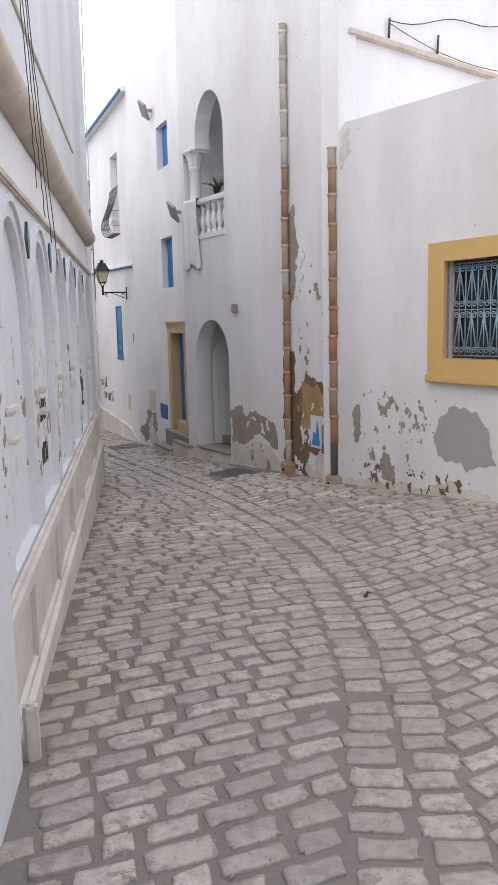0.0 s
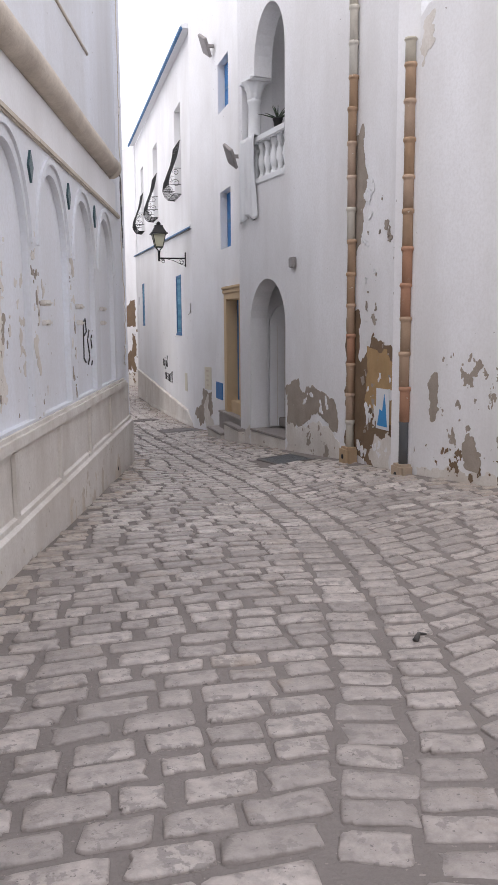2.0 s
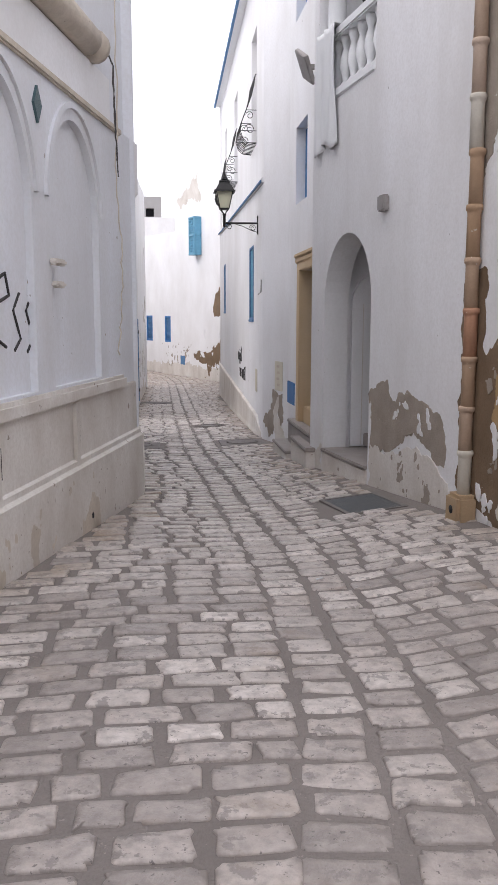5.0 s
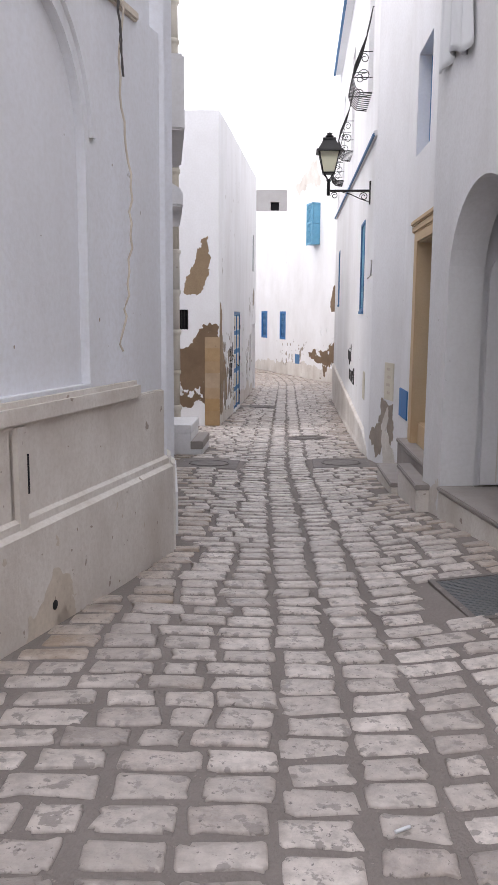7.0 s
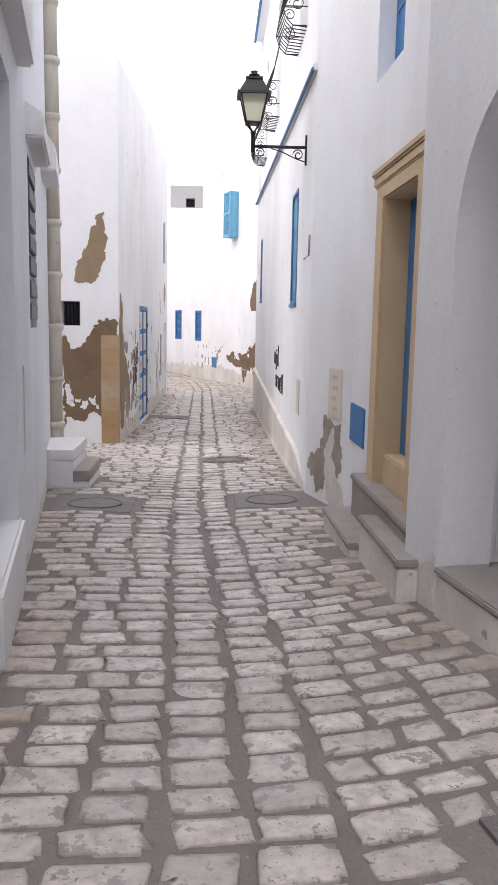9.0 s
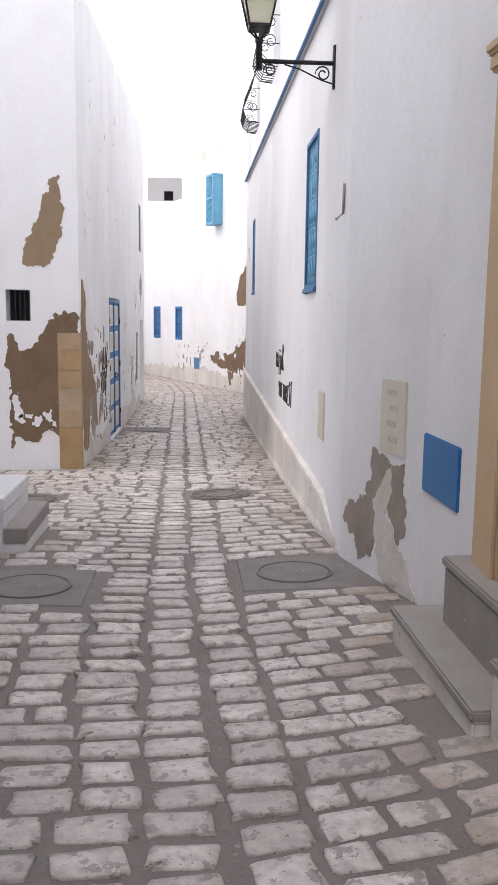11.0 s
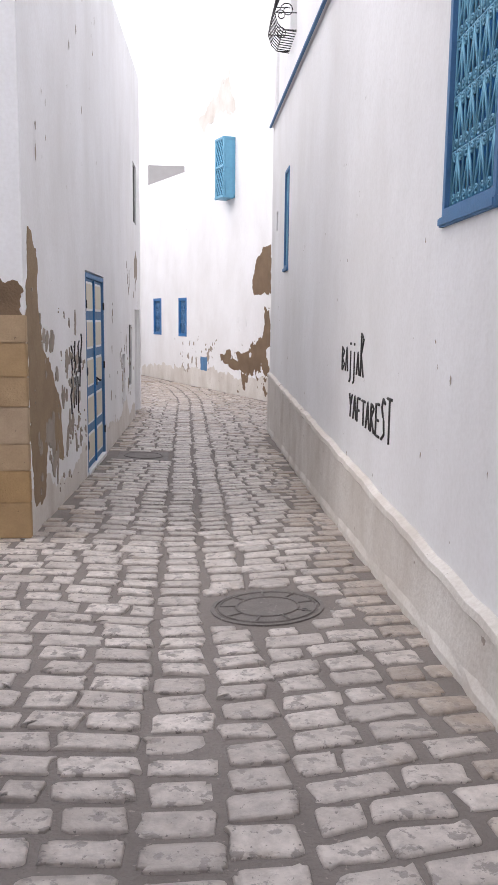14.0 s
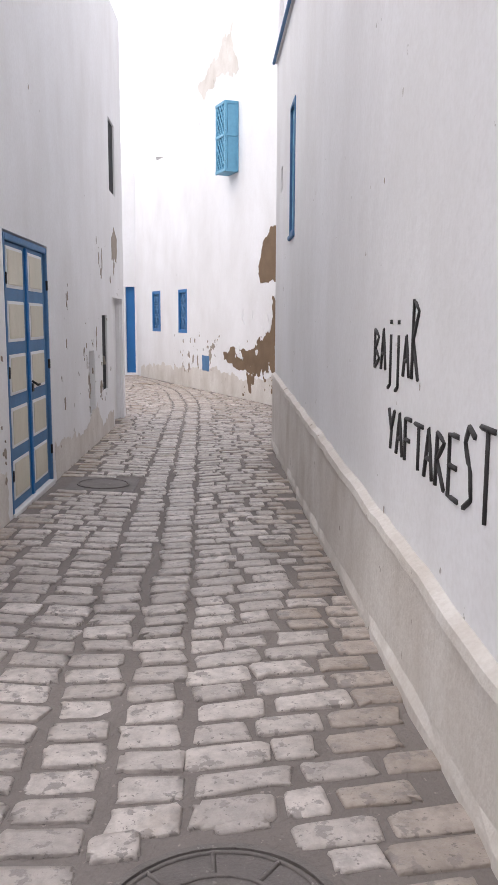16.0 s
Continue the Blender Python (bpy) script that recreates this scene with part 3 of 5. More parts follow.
fbox("slot", FB, 17.46, 17.6, -0.6, -0.02, -0.1, -0.06, DARK, wall_passage, 0.0)
FBR = Face((1.545, 22.3), (-3.0, 22.6), (0, 1), "x")
slab("return", FBR, rect(-3.0, 1.545, -1.9, 6.2), [], 0.4, LIME_BLUE, parent=wall_passage)


def clay_pipe(F, s, z0, z1, r, off, pitch, label, mats, seed=0):
    """A downpipe of short socketed sections."""
    root = tagged(empty("drainpipe", pose(*F.at(s, z0, off))), label, "drainpipe", "clay drainpipes")
    bpy.context.view_layer.update()
    q = random.Random(seed)
    p = F.at(s, 0, off)
    z = z0
    while z < z1 - 0.05:
        h = min(pitch * q.uniform(0.92, 1.08), z1 - z)
        lean = q.uniform(-0.006, 0.006)
        prof = [(r * 0.98, 0), (r * 0.95, h * 0.82), (r * 1.0, h * 0.88), (r * 1.16, h * 0.9), (r * 1.2, h * 0.95), (r * 1.12, h), (r * 0.9, h + 0.004)]
        under(lathe("pipe_section", prof, mats(z, q), (p.x + lean, p.y - lean, z), None, 12), root)
        z += h
    return root


clay_pipe(Face((1.62, 21.8), (1.5, 22.6), (1, 0.1)), 22.15, -1.63, 6.6, 0.10, 0.06, 0.62, "pale limewashed clay drainpipe at the wall's corner", lambda z, q: CLAY_PALE, 2)

# corner steps beside the pipe
corner_steps = tagged(empty("steps", pose(1.95, 21.2, ground_z(1.95, 21.2))), "two white plastered steps with grey marble treads", "steps")
FS = Face((1.5, 20.9), (2.4, 20.9), (0, -1), "x")
bpy.context.view_layer.update()
for x0, x1, z1 in ((1.55, 2.05, -1.13), (2.05, 2.22, -1.37)):
    under(fbox("riser", FS, x0, x1, -1.75, z1 - 0.12, -1.0, 0.0, LIME_GREY, None, 0.01), corner_steps)
    under(fbox("tread", FS, x0 - 0.002, x1 + 0.01, z1 - 0.12, z1, -1.0, 0.012, LIME_GREY if z1 > -1.2 else SLATE, None, 0.008), corner_steps)

# ---- the flaking corner house ----
HX = 2.06
FP = Face((-3.0, 25.5), (HX, 25.5), (0, -1), "x")
FPS = Face((HX, 25.5), (2.17, 30.5), (1, 0))
FPT = Face((2.17, 30.5), (2.26, 37.2), (1, 0))
wall_corner_front = wall("wall_corner_front", "white limewashed house front with plaster fallen off", FP, rect(-3, HX, -2.0, 4.46), [rect(1.12, 1.43, 0.22, 0.62)], 0.4, LIME)
wall_corner_side = wall("wall_corner_side", "white limewashed side wall along the alley, flaking at the foot", FPS, [(25.5, -2.1), (30.5, -2.1), (30.5, 4.7), (28, 4.6), (25.5, 4.46)],
                        [rect(28.75, 30.45, -1.9, 0.62)], 0.4, LIME)
wall_corner_far = wall("wall_corner_far", "white limewashed wall with small blocked and black-filled openings", FPT, [(30.5, -2.2), (37.2, -2.2), (37.2, 5.1), (30.5, 4.7)],
                       [rect(33.0, 33.5, -1.45, -0.55), rect(34.3, 34.85, -1.2, -0.05), rect(35.6, 36.9, -2.0, 0.25), rect(35.45, 36.2, 1.95, 3.1)], 0.35, LIME)
# DARK infill near the face stands in for the unlit depth of two openings
for s0, s1, z0, z1 in ((33.0, 33.5, -1.45, -0.55), (34.3, 34.85, -1.2, -0.05), (35.6, 36.9, -2.0, 0.25), (35.45, 36.2, 1.95, 3.1)):
    fbox("blocking", FPT, s0, s1, z0, z1, -0.3, -0.12 if s0 in (33.0, 35.6) else -0.03, LIME_GREY if s0 in (33.0, 35.6) else DARK, wall_corner_far, 0.0)
slab("return", Face((-4.0, 37.4), (2.22, 37.2), (0, 1), "x"), rect(-4.0, 2.22, -2.2, 5.1), [], 0.35, LIME, parent=wall_corner_far)
slab("roof", Face((-3, 25.5), (-3, 37.3), (1, 0)), rect(25.6, 37.1, 4.2, 4.3), [], -4.9, LIME, parent=wall_corner_far)
fbox("recess", FP, 1.12, 1.43, 0.22, 0.62, -0.38, -0.3, DARK, wall_corner_front, 0.0)
gr = tagged(tube("window_2", [[tuple(FP.at(x, 0.22, -0.05)), tuple(FP.at(x, 0.62, -0.05))] for x in (1.17, 1.23, 1.29, 1.35, 1.41)], 0.008, IRON), "small square window with black iron bars", "window", kind="structure")
flakes(wall_corner_front, FP, 1.15, 1.75, -1.4, -0.9, 14, 0.05, LIME, 15, off=0.012)
# ashlar corner post and fallen plaster
patch(wall_corner_front, FP, [(1.14, 0.0), (1.2, 0.02), (1.3, -0.16), (1.45, -0.12), (1.6, 0.1), (1.72, 0.3), (2.03, 0.36), (2.05, -1.55), (1.95, -1.4), (1.7, -1.25), (1.58, -1.3), (1.5, -1.45), (1.35, -1.35), (1.2, -1.3), (1.14, -1.45)], RENDER_BROWN, jag=0.035)
patch(wall_corner_front, FP, [(1.16, -0.75), (1.2, -0.72), (1.3, -0.95), (1.28, -1.1), (1.18, -1.1)], LIME, off=0.012)
patch(wall_corner_front, FP, [(1.3, 0.96), (1.6, 0.9), (1.78, 1.1), (1.84, 1.45), (1.88, 1.62), (1.82, 2.05), (1.7, 2.0), (1.62, 1.7), (1.5, 1.45)], RENDER_TAN, jag=0.025)
patch(wall_corner_side, FPS, [(25.6, 0.2), (25.72, 0.78), (26.0, 0.62), (26.06, 0.0), (26.5, -0.4), (27.0, -0.85), (27.05, -1.3), (26.6, -1.25), (26.3, -1.0), (26.1, -1.5), (25.66, -1.5)], RENDER_TAN, jag=0.045)
flakes(wall_corner_side, FPS, 25.7, 28.7, -1.75, 0.3, 170, 0.06, RENDER_GREY, 11, off=0.010)
flakes(wall_corner_side, FPS, 26, 30, 1.0, 3.8, 14, 0.05, RENDER_GREY, 12)
flakes(wall_corner_far, FPT, 30.7, 35.5, -1.8, 0.4, 60, 0.055, RENDER_GREY, 13)
flakes(wall_corner_far, FPT, 33.5, 36.5, 0.3, 1.2, 18, 0.07, RENDER_GREY, 14)
patch(wall_corner_far, FPT, [(35.6, 0.9), (36.2, 0.85), (36.3, 1.25), (35.9, 1.4), (35.6, 1.2)], RENDER_GREY)
zz = -1.74
for k in range(7):
    h = (0.30, 0.26, 0.22, 0.30, 0.24, 0.27, 0.22)[k]
    fbox("quoin", FP, 1.77, 2.075, zz + 0.0005, zz + h - 0.0005, -0.05, 0.02, SANDSTONE, wall_corner_front, 0.007)
    zz += h


def panelled_door(F, s0, s1, z0, z1, off):
    """A two-leaf blue door of five cream panels a leaf."""
    root = tagged(empty("door_2", pose(*F.at((s0 + s1) / 2, z0, off))), "closed blue two-leaf door with cream panels", "door", kind="structure")
    bpy.context.view_layer.update()
    for a, b in ((s0, s0 + 0.05), (s1 - 0.05, s1)):
        under(fbox("jamb", F, a, b, z0, z1, -0.08, off + 0.03, BLUE_WORN, None, 0.006), root)
    under(fbox("lintel", F, s0 + 0.05, s1 - 0.05, z1 - 0.06, z1, -0.08, off + 0.03, BLUE_WORN, None, 0.006), root)
    under(fbox("sill", F, s0, s1, z0 - 0.06, z0 + 0.02, -0.1, off + 0.05, LIME_GREY, None, 0.006), root)
    m = (s0 + s1) / 2
    for a, b in ((s0 + 0.055, m - 0.006), (m + 0.006, s1 - 0.055)):
        leaf = under(fbox("leaf", F, a, b, z0 + 0.025, z1 - 0.065, off - 0.05, off, BLUE_WORN, None, 0.004), root)
        n = 5
        h = (z1 - z0 - 0.1) / n
        for k in range(n):
            q0, q1 = z0 + 0.05 + h * k + 0.06, z0 + 0.05 + h * (k + 1) - 0.05
            for w, o, mt in ((0.0, 0.008, WHITE_TRIM), (0.028, 0.014, CREAM)):
                p = fbox("panel", F, a + 0.1 + w, b - 0.1 - w, q0 + w, q1 - w, off - 0.004, off + o, mt, None, 0.005)
                p.parent, p.matrix_parent_inverse = leaf, Matrix()
                p.matrix_world = Matrix()
    under(fbox("astragal", F, m - 0.03, m + 0.03, z0 + 0.03, z1 - 0.07, off, off + 0.022, BLUE, None, 0.005), root)
    for zz in (0.3, 1.2, 2.0):
        for ss in (s0 + 0.04, s1 - 0.04):
            under(fbox("hinge", F, ss - 0.015, ss + 0.015, z0 + zz, z0 + zz + 0.1, off + 0.02, off + 0.04, IRON, None, 0.004), root)
    under(tube("handle", [tuple(F.at(m + 0.1, z0 + 1.12, off + 0.01)), tuple(F.at(m + 0.12, z0 + 1.08, off + 0.06)), tuple(F.at(m + 0.2, z0 + 1.08, off + 0.06))], 0.012, IRON), root)
    under(fbox("lock_plate", F, m + 0.04, m + 0.1, z0 + 1.02, z0 + 1.1, off + 0.01, off + 0.03, IRON, None, 0.004), root)
    return root


panelled_door(FPS, 28.77, 30.43, -1.83, 0.60, -0.03)

# ---- the far end ----
FF = Face((7.5, 33.5), (1.4, 49.86), (-1, -1))
fy = lambda x: 33.5 + (7.5 - x) * (16.36 / 6.1)
far_win = [rect(47.3, 48.1, -0.46, 0.78), rect(44.95, 45.65, -0.47, 0.75), rect(41.48, 41.95, 3.35, 4.8)]
wall_far = wall("wall_far", "tall bright white limewashed wall across the end of the alley", FF,
                [(33.5, -2.3), (49.86, -2.3), (49.86, 4.75), (44.3, 4.55), (44.2, 8.5), (33.5, 8.5)], far_win, 0.4, LIME)
slab("back", FF, rect(33.5, 49.86, -2.3, 4.5), [], 0.05, DARK, off=-0.45, parent=wall_far)
patch(wall_far, FF, [(39.3, 0.75), (40.2, 0.72), (40.35, 1.0), (40.1, 1.55), (39.7, 1.9), (39.3, 1.9)], RENDER_BROWN, jag=0.04)
patch(wall_far, FF, [(39.2, 0.5), (39.6, 0.4), (39.7, -0.3), (40.2, -0.6), (40.8, -0.75), (41.6, -0.85), (42.4, -0.85), (42.3, -1.1), (41.4, -1.3), (40.6, -1.25), (39.9, -1.2), (39.3, -1.5)], RENDER_BROWN, jag=0.12)
flakes(wall_far, FF, 39.2, 41.2, -1.9, -0.3, 60, 0.09, RENDER_BROWN, 21)
flakes(wall_far, FF, 39.3, 42.0, -1.6, 0.4, 40, 0.08, LIME, 23, off=0.012)
flakes(wall_far, FF, 42.3, 46.2, -1.7, -0.2, 70, 0.07, RENDER_GREY, 22)
patch(wall_far, FF, [(41.5, 5.7), (42.2, 5.6), (43.6, 5.5), (44.0, 5.9), (42.6, 6.2), (41.8, 6.7)], LIME_CREAM, jag=0.12)
patch(wall_far, FF, [(43.3, -1.45), (43.8, -1.45), (43.8, -1.05), (43.3, -1.05)], BLUE_WORN, jag=0.01)
for i, (s0, s1, z0, z1) in enumerate(((47.3, 48.1, -0.46, 0.78), (44.95, 45.65, -0.47, 0.75))):
    w = tagged(empty("window_%d" % (3 + i), pose(*FF.at((s0 + s1) / 2, z0))), "small blue window with blue iron grille", "window", "far blue windows", "structure")
    bpy.context.view_layer.update()
    under(slab("frame", FF, rect(s0, s1, z0, z1), [rect(s0 + 0.09, s1 - 0.09, z0 + 0.09, z1 - 0.09)], 0.12, BLUE, off=0.01), w)
    under(fbox("shutter", FF, s0 + 0.05, s1 - 0.05, z0 + 0.05, z1 - 0.05, -0.14, -0.10, BLUE, None, 0.0), w)
    under(grille("grille", FF, s0 + 0.09, s1 - 0.09, z0 + 0.09, z1 - 0.09, -0.05, BLUE_WORN, None, 2, 3, 0.02), w)


def bay_grille(F, s0, s1, z0, z1, depth):
    """A boxed blue lattice window standing out from the wall."""
    root = tagged(empty("window_5", pose(*F.at((s0 + s1) / 2, z0))), "projecting light blue lattice window", "window", kind="structure")
    bpy.context.view_layer.update()
    for a, b, o0, o1 in ((s0, s0 + 0.06, depth - 0.06, depth), (s1 - 0.06, s1, depth - 0.06, depth), (s0, s0 + 0.06, 0, 0.06), (s1 - 0.06, s1, 0, 0.06)):
        under(fbox("post", F, a, b, z0, z1, o0, o1, BLUE_LIGHT, None, 0.01), root)
    for z in (z0, (z0 + z1) / 2, z1 - 0.07):
        under(fbox("rail", F, s0, s1, z, z + 0.07, 0, depth + 0.01, BLUE_LIGHT, None, 0.01), root)
    under(fbox("backing", F, s0 + 0.02, s1 - 0.02, z0 + 0.03, z1 - 0.03, 0.02, depth - 0.07, BLUE_LIGHT, None, 0.0), root)
    paths = []
    n = 7
    for i in range(-n, n + 1):
        for fl in (1, -1):
            seg = []
            for k in range(13):
                u = k / 12
                z = z0 + (z1 - z0) * (i / n + fl * (u - (0 if fl > 0 else 1)) * 0.6 + 0.0)
                if z0 <= z <= z1:
                    seg.append(tuple(F.at(s0 + (s1 - s0) * u, z, depth - 0.02)))
            if len(seg) > 1:
                paths.append(seg)
    under(tube("lattice", paths, 0.02, BLUE_LIGHT, None, 4), root)
    return root


bay_grille(FF, 41.42, 42.0, 3.3, 4.87, 0.34)
wall_end = wall("wall_end", "white wall with a tall blue door past the bend", Face((-4.0, 50.4), (1.4, 49.86), (0, -1), "x"), rect(-4, 1.4, -2.3, 4.7), [rect(1.02, 1.34, -1.9, 1.0)], 0.4, LIME)
tagged(fbox("door_3", Face((-4.0, 50.4), (1.4, 49.86), (0, -1), "x"), 1.02, 1.34, -1.95, 1.0, -0.2, -0.12, BLUE, None, 0.01), "tall blue painted door at the bend", "door", kind="structure")
slab("return", Face((-4.0, 37.0), (-4.0, 50.5), (1, 0)), rect(37.0, 50.5, -2.3, 5), [], 0.3, LIME, parent=wall_end)
far_house = tagged(empty("house", pose(1.0, 86, -2.0)), "distant white roof block with a small dark opening", "house")
bpy.context.view_layer.update()
FH = Face((-12, 84), (14, 84), (0, -1), "x")
under(slab("wall", FH, rect(-9, 10, -2, 9.9), [], 8, LIME), far_house)
under(slab("roof_hut", FH, rect(0.05, 2.85, 9.9, 11.75), [rect(1.4, 2.15, 9.95, 10.7)], 3, HUT_GREY), far_house)
under(fbox("opening", FH, 1.4, 2.15, 9.95, 10.7, -2.0, -0.6, DARK, None, 0.0), far_house)

# ---- walls: the arch house ----
FA = Face((5.44, 12.87), (4.82, 16.65), (-1, 0))
FA2 = Face((5.60, 11.05), (5.44, 12.87), (-1, 0))


def stretch(pts):
    return [(11.05 + (s - 11.75) * 1.625, z) for s, z in pts]


arch_in = arched(14.78, 16.18, -1.04, 0.78, 1.57, 18)
log_hole = [(14.80, 3.22), (16.50, 3.22), (16.50, 4.90), (15.95, 4.90), (15.95, 5.05)]
for i in range(1, 15):
    a = math.pi * i / 15
    log_hole.append((15.375 + 0.575 * math.cos(a), 5.05 + 0.80 * math.sin(a)))
log_hole.append((14.80, 5.05))
wall_arch = wall("wall_arch_house", "tall white limewashed house front with an arch and a loggia", FA, rect(12.87, 16.65, -1.9, 8.8), [arch_in, log_hole], 0.32, LIME_GREY)
slab("flank", FA2, rect(11.05, 12.87, -1.6, 8.8), [], 0.3, LIME_GREY, parent=wall_arch)
FUP = Face((5.60, 11.05), (9.5, 12.5), (0, -1), "x")
slab("side", FUP, rect(5.60, 9.5, -1.6, 8.8), [], 0.35, LIME, parent=wall_arch)
slab("end", Face((4.82, 16.65), (6.3, 16.9), (0, 1), "x"), rect(4.82, 6.3, -1.9, 8.8), [], 0.16, LIME_GREY, parent=wall_arch)
# passage behind the arch
fbox("passage_floor", FA, 14.5, 16.5, -1.8, -1.04, -2.0, -0.02, SLATE, wall_arch, 0.006)
fbox("threshold_riser", FA, 14.79, 16.17, -1.8, -1.06, -0.3, 0.02, LIME_CREAM, wall_arch, 0.012)
fbox("threshold", FA, 14.79, 16.17, -1.06, -1.02, -0.3, 0.035, SLATE, wall_arch, 0.01)
slab("passage_back", FA, rect(14.2, 16.6, -1.05, 2.6), [], 0.1, LIME, off=-1.75, parent=wall_arch)
fbox("passage_side", FA, 14.2, 14.6, -1.05, 2.6, -1.75, -0.33, LIME, wall_arch, 0.0)
fbox("passage_side", FA, 16.25, 16.6, -1.05, 2.6, -1.75, -0.33, LIME, wall_arch, 0.0)
fbox("passage_top", FA, 14.2, 16.6, 2.3, 2.6, -1.75, -0.33, LIME, wall_arch, 0.0)
fbox("passage_step", FA, 14.75, 16.2, -1.02, -0.86, -1.7, -0.56, SLATE, wall_arch, 0.01)
# arched plank door in the porch's end wall
pa, pb = FA.at(16.24, 0, -0.36), FA.at(16.24, 0, -1.26)
FQ = Face((pa.x, pa.y), (pb.x, pb.y), (0, -1), "x")
porch_door = tagged(slab("door_5", FQ, arched(pa.x + 0.02, pb.x, -1.02, 0.80, 1.20, 16), [], 0.04, LIME, off=0.05), "white painted arched plank door inside the porch", "door", kind="structure")
for k in range(1, 6):
    x = pa.x + 0.02 + (pb.x - pa.x - 0.02) * k / 6
    fbox("plank_joint", FQ, x - 0.005, x + 0.005, -1.0, 0.78, 0.049, 0.053, LIME_CREAM, porch_door, 0.0)
# loggia
fbox("loggia_floor", FA, 14.4, 16.6, 2.95, 3.20, -1.9, -0.33, LIME, wall_arch, 0.0)
slab("loggia_back", FA, rect(14.4, 16.6, 3.2, 6.4), [], 0.1, LIME, off=-1.9, parent=wall_arch)
fbox("loggia_side", FA, 14.3, 14.62, 3.2, 6.4, -1.9, -0.33, LIME, wall_arch, 0.0)
slab("loggia_arch", FA, rect(14.5, 16.6, 3.2, 6.3), [arched(14.95, 16.1, 3.21, 4.7, 5.35, 16)], 0.12, LIME, off=-1.0, parent=wall_arch)
fbox("sill", FA, 14.8, 16.52, 3.14, 3.24, -0.28, 0.02, WHITE_TRIM, wall_arch, 0.012)

balustrade = tagged(empty("balustrade", pose(*FA.at(15.6, 3.24, -0.12))), "white plaster balustrade with turned balusters", "balustrade")
bpy.context.view_layer.update()
under(fbox("handrail", FA, 14.8, 16.5, 3.82, 3.93, -0.22, 0.0, WHITE_TRIM, None, 0.018), balustrade)
for k in range(7):
    p = FA.at(14.95 + 0.235 * k, 3.24, -0.11)
    under(lathe("baluster", [(0.06, 0), (0.06, 0.05), (0.035, 0.08), (0.045, 0.14), (0.075, 0.24), (0.06, 0.34), (0.03, 0.44), (0.045, 0.48), (0.06, 0.52), (0.06, 0.58)], WHITE_TRIM, p, None, 12), balustrade)
column = tagged(empty("column", pose(*FA.at(16.26, 3.24, -0.14))), "white plaster column with a carved leaf capital", "column")
bpy.context.view_layer.update()
cp = FA.at(16.26, 3.24, -0.14)
under(lathe("shaft", [(0.15, 0), (0.15, 0.08), (0.12, 0.12), (0.115, 0.7), (0.105, 1.28), (0.125, 1.31), (0.125, 1.35), (0.105, 1.37)], WHITE_TRIM, cp, None, 18), column)
bm = bmesh.new()
ringlist = []
for r, z in ((0.11, 1.36), (0.13, 1.42), (0.125, 1.47), (0.16, 1.53), (0.155, 1.56), (0.20, 1.62), (0.21, 1.64)):
    ringlist.append([bm.verts.new((cp.x + r * (1 + 0.10 * math.cos(8 * t)) * math.cos(t), cp.y + r * (1 + 0.10 * math.cos(8 * t)) * math.sin(t), cp.z + z)) for t in [2 * math.pi * k / 32 for k in range(32)]])
for a, b in zip(ringlist, ringlist[1:]):
    for k in range(32):
        bm.faces.new((a[k], a[(k + 1) % 32], b[(k + 1) % 32], b[k]))
under(mesh_of("capital", bm, WHITE_TRIM, None, True), column)
under(fbox("abacus", FA, 16.0, 16.52, 4.86, 4.93, -0.36, 0.04, WHITE_TRIM, None, 0.015), column)

# towel over the balustrade
bm = bmesh.new()
cols, drop = 22, 26
grid = []
for j in range(drop + 1):
    row = []
    for i in range(cols + 1):
        u = i / cols
        fold = 0.022 * math.sin(u * 17 + 0.6 * math.sin(j * 0.2)) + 0.012 * math.sin(u * 31 + j * 0.11)
        s = 15.84 + u * 0.64 - 0.10 * (j / drop) * (0.5 - u) + 0.03 * math.sin(j * 0.15)
        if j < 5:
            row.append(bm.verts.new(FA.at(s, 3.95 - 0.10 * (1 - j / 5) ** 2, -0.24 + 0.27 * j / 5)))
        else:
            row.append(bm.verts.new(FA.at(s, 3.95 - (j - 5) / (drop - 5) * (1.34 + 0.05 * math.sin(u * 9)), 0.045 + fold * (0.5 + j / drop))))
    grid.append(row)
for a, b in zip(grid, grid[1:]):
    for i in range(cols):
        bm.faces.new((a[i], a[i + 1], b[i + 1], b[i]))
towel = tagged(mesh_of("towel", bm, CLOTH, None, True), "long white towel hung over the loggia balustrade", "towel")
sol = towel.modifiers.new("thickness", "SOLIDIFY")
sol.thickness = 0.006

# potted plant on the handrail
plant = tagged(empty("potted_plant", pose(*FA.at(15.28, 3.93, -0.11))), "spiky dark succulent in a black pot on the balustrade", "plant")
bpy.context.view_layer.update()
pp = FA.at(15.28, 3.93, -0.11)
under(lathe("pot", [(0.055, 0), (0.075, 0.13), (0.085, 0.13), (0.085, 0.16), (0.07, 0.16), (0.06, 0.14)], IRON, pp, None, 14), plant)
q = random.Random(5)
for k in range(13):
    a, lean = 2 * math.pi * k / 13 + q.uniform(-0.2, 0.2), q.uniform(0.25, 1.25)
    ln = q.uniform(0.24, 0.4)
    pts = [(pp.x + math.cos(a) * math.sin(lean) * ln * f, pp.y + math.sin(a) * math.sin(lean) * ln * f, pp.z + 0.14 + math.cos(lean) * ln * f - 0.05 * f * f) for f in (0, 0.35, 0.7, 1)]
    under(tube("leaf", pts, 0.016, LEAF, None, 5, taper=0.003), plant)

junction = tagged(fbox("junction_box", FA, 14.38, 14.54, 1.68, 1.84, -0.005, 0.07, RUST, None, 0.015), "small grey electric box on the wall", "box")
